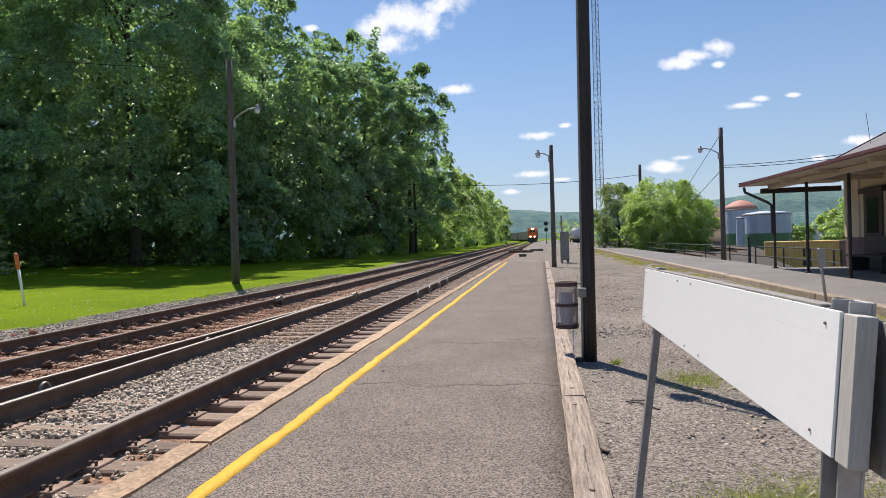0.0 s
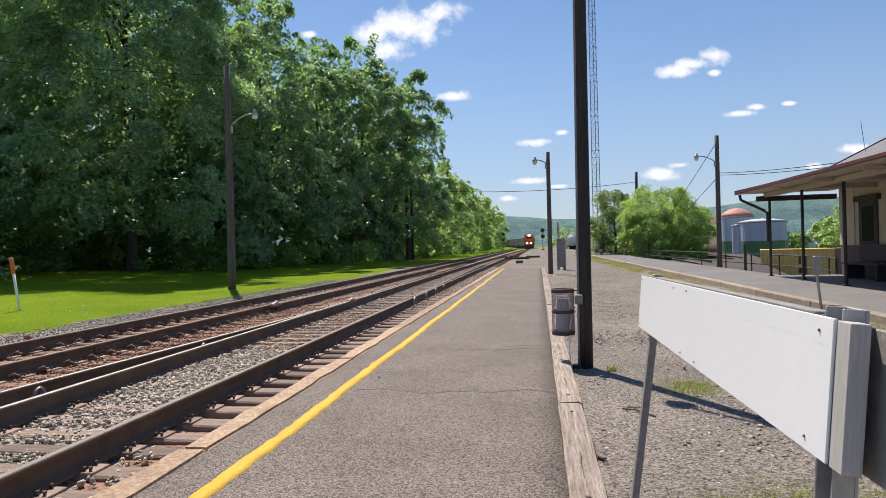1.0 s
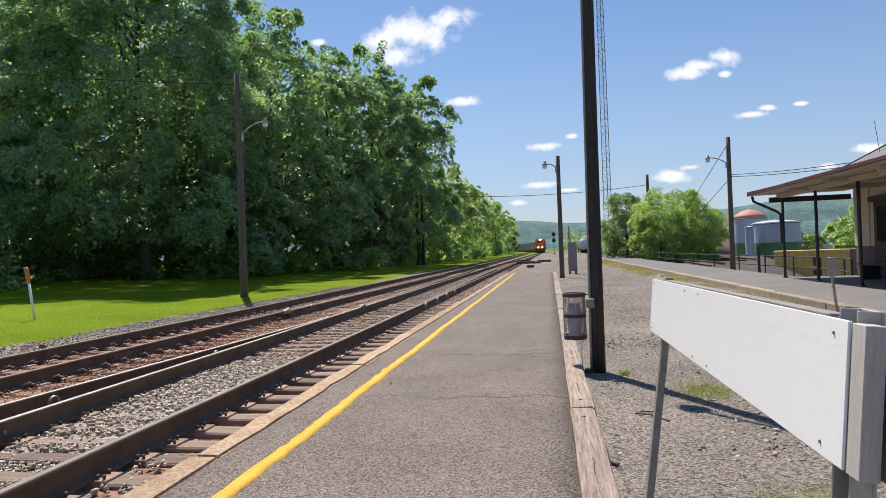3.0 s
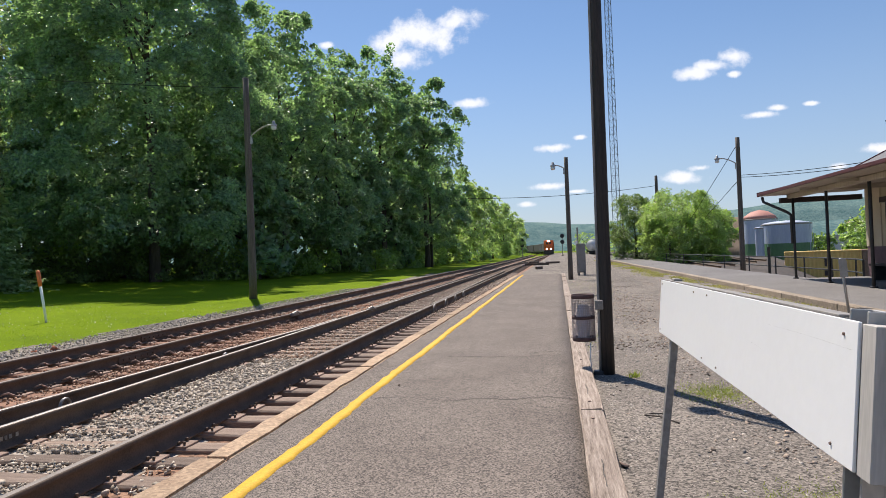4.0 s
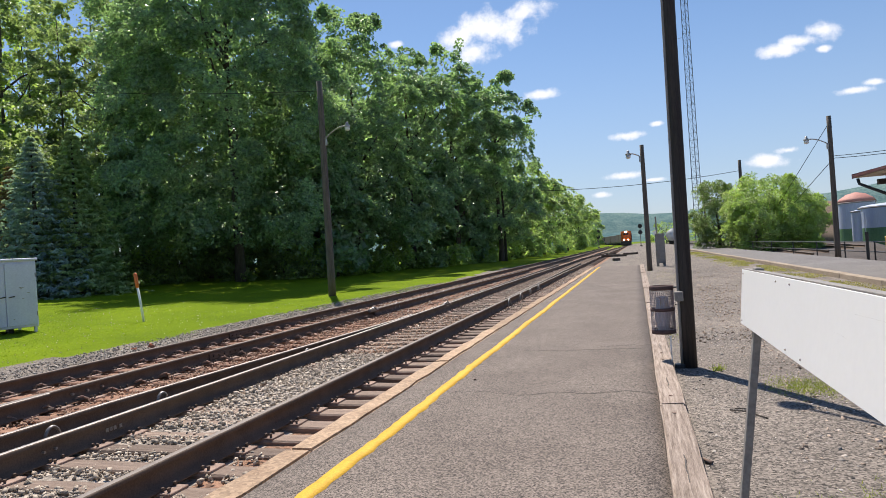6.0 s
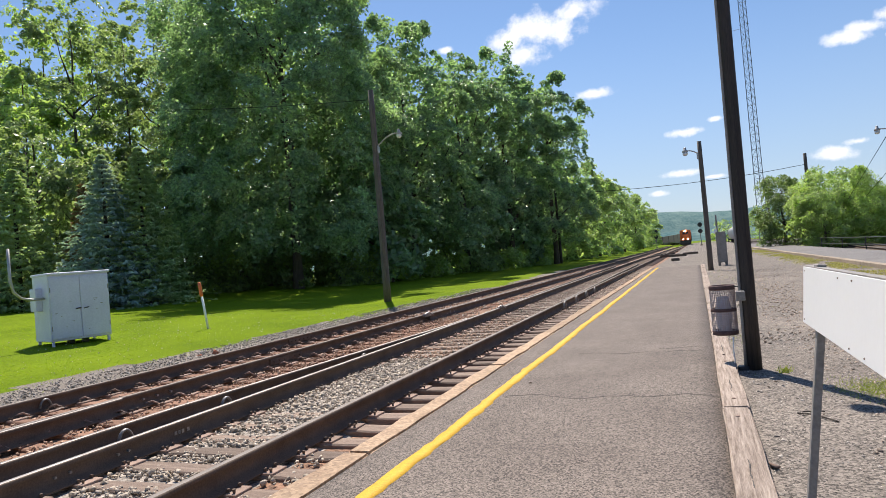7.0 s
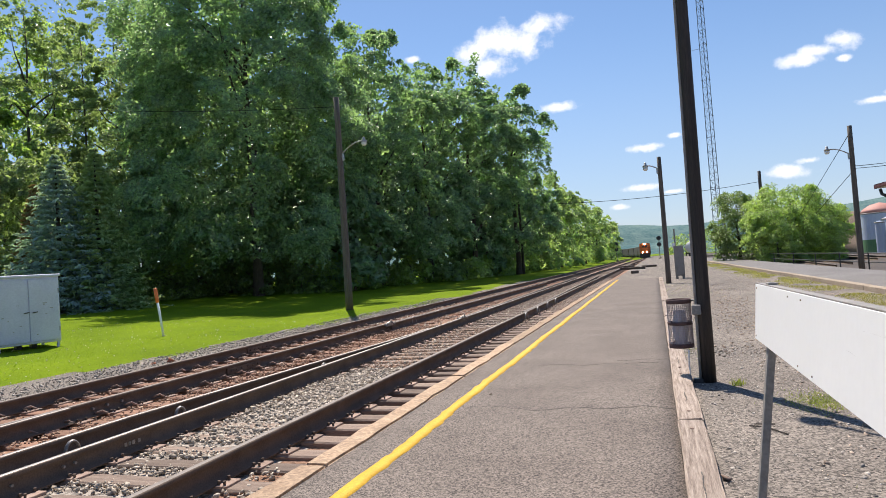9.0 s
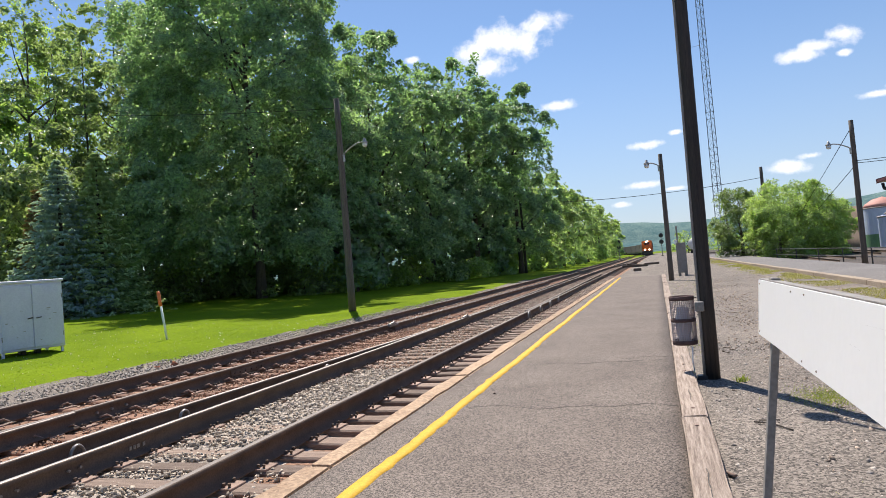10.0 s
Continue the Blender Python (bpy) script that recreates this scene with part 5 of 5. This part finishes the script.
for x, yy, h, r in ((13.0, 88, 10.9, 0.24), (10.9, 112, 10.4, 0.2), (-13.9, 70.6, 8.1, 0.16), (-12.4, 150, 7.0, 0.16)):
    t = thing("utility_pole", "dark wooden utility pole standing among the trees", "utility pole", (x, yy, ground_z(x, yy) - 0.05), 0, "far poles")
    part("pole", pole_bm(h, r, r * 0.75), GREY_POLE if x > 0 else CREOSOTE, t, "", True)


def wire(a, b_, sag, r=0.012, label="thin black overhead wire"):
    a, b_ = Vector(a), Vector(b_)
    pts = [a.lerp(b_, s) - Vector((0, 0, sag * 4 * s * (1 - s))) for s in np.linspace(0, 1, 13)]
    tagged(new("overhead_wire", mesh_of("overhead_wire", bm_tube(pts, r, 5), WIRE_BLACK)), label, "wire", "overhead wires")


wire((13.0, 88, 9.2), (-13.9, 70.6, 7.7), 0.6, 0.03)
wire((-11.69, 23.3, 8.1), (-40, 26, 13.5), 0.5, 0.012)
wire((8.6, 32.6, 6.0), (12.0, 63, 3.3), 0.0, 0.015, "slanting black guy wire")
wire((8.6, 32.6, 4.3), (13.4, 63, 3.6), 0.0, 0.015, "slanting black guy wire")
wire((8.6, 32.6, 4.5), (11.0, 21.0, 3.75), 0.12, 0.013)
wire((8.6, 32.6, 4.4), (11.0, 21.0, 3.62), 0.12, 0.013)

# ---- trees ----


def crown(name, h, r, base, clumps, per, size, seed, material, taper=1.0, gap=0.0):
    """A crown of many overlapping leaf sprays, tilted outwards and drooping, on a lumpy outline, round a coarser leafy core."""
    rg = np.random.default_rng(seed)

    def outline(f):
        return np.where(f < 0.38, 0.78 + 0.22 * np.sin(np.clip(f / 0.38, 0, 1) * math.pi / 2), np.sqrt(np.clip(1 - ((f - 0.38) / 0.64) ** 2, 0.02, 1)) ** taper)

    def heights(n):
        g = np.linspace(0, 0.98, 300)
        w = np.cumsum(outline(g) + 0.12)
        return np.interp(rg.uniform(0, w[-1], n), w, g)

    def rim(f, a, z):
        return r * outline(f) * np.array([1 + 0.26 * noise.noise((math.cos(q) * 1.5, math.sin(q) * 1.5, w * 0.2 + seed * 3.1)) for q, w in zip(a, z)])

    # boughs near the outline, each a mound of sprays; the rest of the sprays are strewn between them
    nb = max(7, int(clumps / 5))
    f, a = heights(nb), np.arange(nb) * 2.39996 + rg.uniform(-0.5, 0.5, nb)
    z = base + (h - base) * f
    rad = rim(f, a, z) * rg.uniform(0.72, 1.0, nb)
    rb = rg.uniform(0.6, 1.4, nb) * (0.13 * r + 0.42) * np.clip(outline(f) + 0.2, 0.5, 1.0)
    ns = int(clumps * 3.2)
    own = rg.integers(0, nb, int(ns * 0.72))
    e = unit(rg.normal(size=(len(own), 3)) + np.stack([np.cos(a), np.sin(a), np.full(nb, 0.75)], 1)[own] * 0.75)
    c = np.stack([np.cos(a) * rad, np.sin(a) * rad, z], 1)[own] + e * (rb[own] * rg.uniform(0.55, 1.1, len(own)))[:, None] * np.array([1, 1, 0.85])
    ax = np.arctan2(e[:, 1], e[:, 0])
    n2 = ns - len(own)
    f2, a2 = heights(n2), rg.uniform(0, 2 * math.pi, n2)
    z2 = base + (h - base) * f2
    r2 = rim(f2, a2, z2) * rg.uniform(0.2, 0.92, n2) ** 0.4
    c = np.concatenate([c, np.stack([np.cos(a2) * r2, np.sin(a2) * r2, z2], 1)])
    a = np.concatenate([ax, a2])
    if gap:
        keep = [noise.noise(tuple(q * 0.28 + seed)) > gap - 0.55 for q in c]
        c, a = c[keep], a[keep]
    ns, n = len(c), max(8, int(per * 0.26))
    out = np.stack([np.cos(a), np.sin(a), np.zeros(ns)], 1)
    face = unit(out * 0.55 + np.array([0, 0, 0.85]) + rg.normal(0, 0.28, (ns, 3)))
    t1 = unit(np.cross(face, rg.normal(size=(ns, 3))))
    t2 = np.cross(face, t1)
    rs = rg.uniform(0.55, 1.3, ns) * (0.05 * r + 0.36)
    q, rho = rg.uniform(0, 2 * math.pi, (ns, n)), np.sqrt(rg.uniform(0, 1, (ns, n)))
    p = c[:, None] + (t1[:, None] * np.cos(q)[..., None] + t2[:, None] * np.sin(q)[..., None] * 0.75) * (rho * rs[:, None])[..., None]
    p = p + face[:, None] * (rg.normal(0, 0.16, (ns, n)) * rs[:, None])[..., None]
    p[..., 2] -= 0.3 * rho ** 2 * rs[:, None]
    nrm = face[:, None] + out[:, None] * (rho * 0.35)[..., None] + rg.normal(0, 0.5, (ns, n, 3))
    p, nrm, sz = p.reshape(-1, 3), nrm.reshape(-1, 3), np.full(ns * n, size * 0.86)
    m = int(clumps * per * 0.045)
    fc, ac = heights(m), rg.uniform(0, 2 * math.pi, m)
    rc = 0.72 * r * outline(fc) * np.sqrt(rg.uniform(0.05, 1, m))
    core = np.stack([np.cos(ac) * rc, np.sin(ac) * rc, base + (h - base) * fc * 0.95], 1)
    p, nrm, sz = np.concatenate([p, core]), np.concatenate([nrm, rg.normal(size=(m, 3))]), np.concatenate([sz, np.full(m, size * (0.9 if gap else 1.25))])
    p[:, 2] = np.maximum(p[:, 2], 0.05)
    return leaves(name, p, nrm, sz, rg, material)


def trunk_mesh(h, r, seed, limbs=7, spread=4.0):
    rg = np.random.default_rng(seed)
    b = bm_tube([(0.25 * noise.noise((k * 0.5, seed, 0)), 0.25 * noise.noise((k * 0.5, seed, 7)), -0.3 + h * 0.82 * k / 8) for k in range(9)], [r * (1.25 if k == 0 else 1 - 0.105 * k) for k in range(9)], 10)
    return mesh_of("trunk", b, BARK, True), [mesh_of("limb", bm_tube([(0, 0, z), (math.cos(a) * spread * 0.35, math.sin(a) * spread * 0.35, z + spread * 0.35), (math.cos(a) * spread * 0.75, math.sin(a) * spread * 0.75, z + spread * 0.6), (math.cos(a) * spread, math.sin(a) * spread, z + spread * 0.95)], [r * 0.42, r * 0.3, r * 0.18, r * 0.07], 7), BARK, True) for z, a in ((h * rg.uniform(0.14, 0.62), q + rg.uniform(-0.3, 0.3)) for q in np.linspace(0, 2 * math.pi, limbs, endpoint=False))]


def tree(label, x, yy, h, r, base, clumps, per, size, seed, material, trunk=0.35, taper=1.0, gap=0.0, name="tree", group="trees by the tracks"):
    t = thing(name, label, "tree" if name == "tree" else "bush", (x, yy, ground_z(x, yy)), 0, group)
    tm, lm = trunk_mesh(h, trunk, seed, 7 if name == "tree" else 4, r * 0.75)
    part("trunk", tm, None, t)
    for m in lm:
        part("limb", m, None, t)
    part("crown", crown("crown", h, r, base, clumps, per, size, seed, material, taper=taper, gap=gap), None, t)
    return t


# the wood's edge along the lawn
MAPLE = "large dark green leafy maple at the edge of the lawn"
tree(MAPLE, -24.5, 36, 26, 8.2, 2.3, 600, 320, 0.24, 101, LEAF_MAPLE, 0.32, 1.9)
tree(MAPLE, -31, 42, 24, 6.5, 1.8, 250, 200, 0.32, 102, LEAF_MAPLE, 0.28, 1.7)
tree(MAPLE, -20.8, 47, 21.5, 5.6, 2.4, 270, 200, 0.31, 103, LEAF_MAPLE, 0.28, 1.4)
tree(MAPLE, -19.5, 56, 20.8, 5.0, 2.6, 240, 180, 0.32, 104, LEAF_MAPLE, 0.3, 1.4)
tree(MAPLE, -17.2, 63, 23.2, 4.6, 2.8, 240, 180, 0.33, 105, LEAF_MAPLE, 0.3, 1.3)
tree(MAPLE, -14.3, 70, 20.8, 4.7, 2.4, 240, 180, 0.33, 106, LEAF_MAPLE, 0.3, 0.95)
tree(MAPLE, -27, 54, 22, 6.0, 0.5, 170, 150, 0.45, 107, LEAF_MAPLE, 0.4)
for k, (x, yy, h, r) in enumerate(((-22, 60, 18, 5.5), (-29, 66, 20, 7), (-22, 74, 18, 6), (-18.5, 82, 15, 4.5), (-37, 58, 22, 7), (-20.5, 41.5, 9, 3.2), (-27.5, 47, 12, 5), (-17.5, 66, 9, 3), (-34.0, 42.5, 8, 3.6))):
    tree("dark leafy tree filling the wood behind the maples", x, yy, h, r, 0.3, 115, 100, 0.55, 160 + k, LEAF_MAPLE, 0.3, group="filling trees")
# paler mixed wood behind
PALE = "tall pale green tree in the mixed wood behind the lawn"
for k, (x, yy, h, r) in enumerate(((-41, 44, 27, 5.0), (-46, 38, 28, 4.8), (-53, 41, 28, 5.2), (-47, 48, 31, 5.4), (-59, 36, 26, 5.2), (-40, 52, 30, 5.0), (-65, 42, 28, 6), (-36, 39, 19, 4.4), (-50, 31, 15, 4.4), (-60, 52, 33, 7), (-75, 50, 30, 8), (-43, 32, 16, 4.6), (-55, 58, 35, 8), (-48, 60, 34, 8), (-72, 64, 34, 10), (-60, 70, 38, 10), (-40, 68, 32, 9), (-86, 58, 34, 10), (-33, 50, 24, 5))):
    tree(PALE, x, yy, h, r, 3.0 if k < 7 else 0.8, 125 if k < 9 or k == 11 else 80, 125, 0.36 if k < 9 else 0.45, 120 + k, LEAF_PALE if k % 3 != 2 else LEAF_LOCUST, 0.22, 1.1, 0.08, group="mixed wood")
for k, (x, yy, h) in enumerate(((-43.5, 41, 21), (-49, 43, 22), (-50.5, 37, 20), (-38.5, 46, 22))):
    t = thing("bare_trunk", "slender pale trunk rising among the leaves", "tree trunk", (x, yy, ground_z(x, yy)), 0, "slender trunks")
    part("trunk", bm_tube([(0.3 * noise.noise((q, k, 1)), 0, h * q / 8) for q in range(9)], [0.14 - 0.013 * q for q in range(9)], 8), BARK, t, "", True)
# lower trees along the far track
LINE = "rounded green trackside tree beyond the lawn"
for k, (x, yy, h, r) in enumerate(((-15.6, 84, 13.6, 4.0), (-15.0, 94, 14.0, 4.0), (-14.6, 106, 13.8, 4.2), (-14.3, 120, 14.2, 4.4), (-13.8, 137, 13.8, 4.4), (-13.4, 157, 13.2, 4.6), (-13.4, 180, 12.6, 5.0), (-16.6, 206, 11.0, 5.4), (-24, 100, 15, 6.0), (-26, 130, 16, 7), (-20, 250, 12, 8), (-30, 180, 15, 9))):
    tree(LINE, x, yy, h, r, 0.3, 110, 115, 0.42, 140 + k, LEAF_TRACK, 0.25, group="trackside trees")
# young locusts by the old platform
LOCUST = "bright green spreading locust bush by the old platform"
tree(LOCUST, 11.6, 63, 6.6, 3.7, 0.1, 260, 230, 0.16, 171, LEAF_LOCUST, 0.2, 0.85, name="bush", group="bushes")
tree(LOCUST, 9.9, 60.5, 4.8, 2.4, 0.1, 130, 200, 0.16, 172, LEAF_LOCUST, 0.15, 0.8, name="bush", group="bushes")
tree("taller dusky green bush beside the locusts", 7.7, 67, 7.0, 2.1, 0.1, 140, 200, 0.17, 173, LEAF_DARK, 0.16, 0.9, name="bush", group="bushes")
tree(LOCUST, 14.1, 64, 4.9, 2.2, 0.1, 120, 200, 0.16, 174, LEAF_LOCUST, 0.15, 0.8, name="bush", group="bushes")
for k, (x, yy, h, r) in enumerate(((33.5, 77, 7.0, 3.2), (37, 84, 6.4, 3.0), (42.5, 116, 4.6, 2.2), (26.0, 118, 4.4, 2.6), (58, 130, 8, 5), (9, 210, 7, 5), (20, 230, 8, 7), (34, 240, 8, 8))):
    tree("green tree in the yard beyond the station", x, yy, h, r, 0.2, 70, 90, 0.4, 180 + k, LEAF_LOCUST, 0.18, group="yard trees")
for k, (x, yy, h, r) in enumerate(((-33.6, 34.5, 10.0, 2.3), (-38.5, 33.0, 12.5, 2.6), (-36.5, 26.6, 11.5, 3.4), (-33.2, 28.2, 9.6, 2.4))):
    tree("sunlit young tree between the spruces and the maple", x, yy, h, r, 0.4, 70, 120, 0.3, 190 + k, LEAF_PALE, 0.14, 1.2, group="young trees")
# undergrowth at the foot of the wood
rng = np.random.default_rng(77)
UND = [(-36, 29), (-33.5, 31), (-31.5, 32.5), (-30, 34), (-28.5, 35.5), (-26, 37), (-23.5, 39), (-21.2, 40), (-19.5, 39.5), (-18.6, 43), (-18, 47), (-17.2, 51), (-16.4, 55), (-15.4, 59), (-14.6, 63), (-13.9, 67), (-13.4, 72), (-13.2, 77), (-13.4, 83), (-13.2, 90)]
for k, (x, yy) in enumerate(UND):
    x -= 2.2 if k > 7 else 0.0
    # brighter leaves paint in sun here; the rest take dark leaves for shade
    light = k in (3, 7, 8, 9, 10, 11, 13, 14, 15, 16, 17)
    tree("tangled undergrowth below the trees, leaves coloured as sunlit" if light else "tangled undergrowth below the trees, leaves coloured as shaded", x + rng.uniform(-0.5, 0.5), yy, rng.uniform(1.5, 2.6) + (0.6 if k < 7 else 0), rng.uniform(1.5, 2.2), 0.0, 26, 110, 0.26, 200 + k, LEAF_LOCUST if light else LEAF_DARK, 0.06, 0.8, name="bush", group="undergrowth")


def spruce(label, x, yy, h, r, material, seed, lean_mat=None):
    """A conifer: whorls of drooping boughs, each set with short needle sprays."""
    rg = np.random.default_rng(seed)
    t = thing("spruce", label, "spruce tree", (x, yy, ground_z(x, yy)), 0, "spruces")
    part("trunk", bm_tube([(0, 0, -0.2), (0, 0, h * 0.5), (0, 0, h * 0.98)], [0.16, 0.1, 0.02], 8), BARK, t, "", True)
    P, N = [], []
    for w in np.arange(0.25, h, 0.24):
        f = 1 - w / h
        L = r * f ** 0.82 * rg.uniform(0.9, 1.08)
        nb = int(8 + 9 * f)
        for q in range(nb):
            a = 2 * math.pi * (q + rg.uniform(-0.3, 0.3)) / nb + w * 2.4
            ln = L * rg.uniform(0.75, 1.12)
            s = rg.uniform(0.2, 1, int(14 + 34 * f)) ** 0.8
            out = np.array([math.cos(a), math.sin(a), 0])
            side = np.array([-math.sin(a), math.cos(a), 0])
            sp_ = rg.normal(0, 0.16, len(s)) * (1.15 - s) * max(ln, 0.6) * 1.2
            z = w - 0.24 * s * ln + 0.14 * s ** 3 * ln - np.abs(sp_) * 0.25 + rg.normal(0, 0.03, len(s))
            P.append(out * (s * ln)[:, None] + side * sp_[:, None] + np.stack([0 * s, 0 * s, z], 1))
            N.append(np.tile(out * 0.35 + np.array([0, 0, 1.0]), (len(s), 1)) + rg.normal(0, 0.35, (len(s), 3)))
    part("needles", leaves("needles", np.concatenate(P), np.concatenate(N), 0.27, rg, material, 0.4), None, t)


spruce("blue-grey spruce at the edge of the lawn", -27.7, 24.2, 7.8, 3.2, NEEDLE_BLUE, 301)
spruce("green spruce close behind the blue one", -26.8, 25.7, 8.4, 3.0, NEEDLE_GREEN, 302)
spruce("dark green spruce at the edge of the lawn", -33.5, 23.6, 7.6, 3.9, NEEDLE_GREEN, 303)
spruce("thin spruce with dying brown needles", -30.4, 25.2, 6.6, 1.7, NEEDLE_BROWN, 304)
spruce("dark green spruce at the edge of the lawn", -37.5, 22.5, 11.0, 3.6, NEEDLE_GREEN, 305)

# ---- wooded hills on the horizon ----


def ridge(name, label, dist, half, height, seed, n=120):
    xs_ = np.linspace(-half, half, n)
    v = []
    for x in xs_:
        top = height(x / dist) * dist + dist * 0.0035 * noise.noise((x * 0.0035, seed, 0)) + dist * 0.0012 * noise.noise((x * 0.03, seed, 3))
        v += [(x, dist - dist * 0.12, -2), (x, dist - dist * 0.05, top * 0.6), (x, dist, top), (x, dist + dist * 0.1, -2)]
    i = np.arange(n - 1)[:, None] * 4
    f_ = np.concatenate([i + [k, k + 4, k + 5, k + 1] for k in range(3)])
    o = new(name, raw_mesh(name, np.array(v), f_, HAZED_HILL))
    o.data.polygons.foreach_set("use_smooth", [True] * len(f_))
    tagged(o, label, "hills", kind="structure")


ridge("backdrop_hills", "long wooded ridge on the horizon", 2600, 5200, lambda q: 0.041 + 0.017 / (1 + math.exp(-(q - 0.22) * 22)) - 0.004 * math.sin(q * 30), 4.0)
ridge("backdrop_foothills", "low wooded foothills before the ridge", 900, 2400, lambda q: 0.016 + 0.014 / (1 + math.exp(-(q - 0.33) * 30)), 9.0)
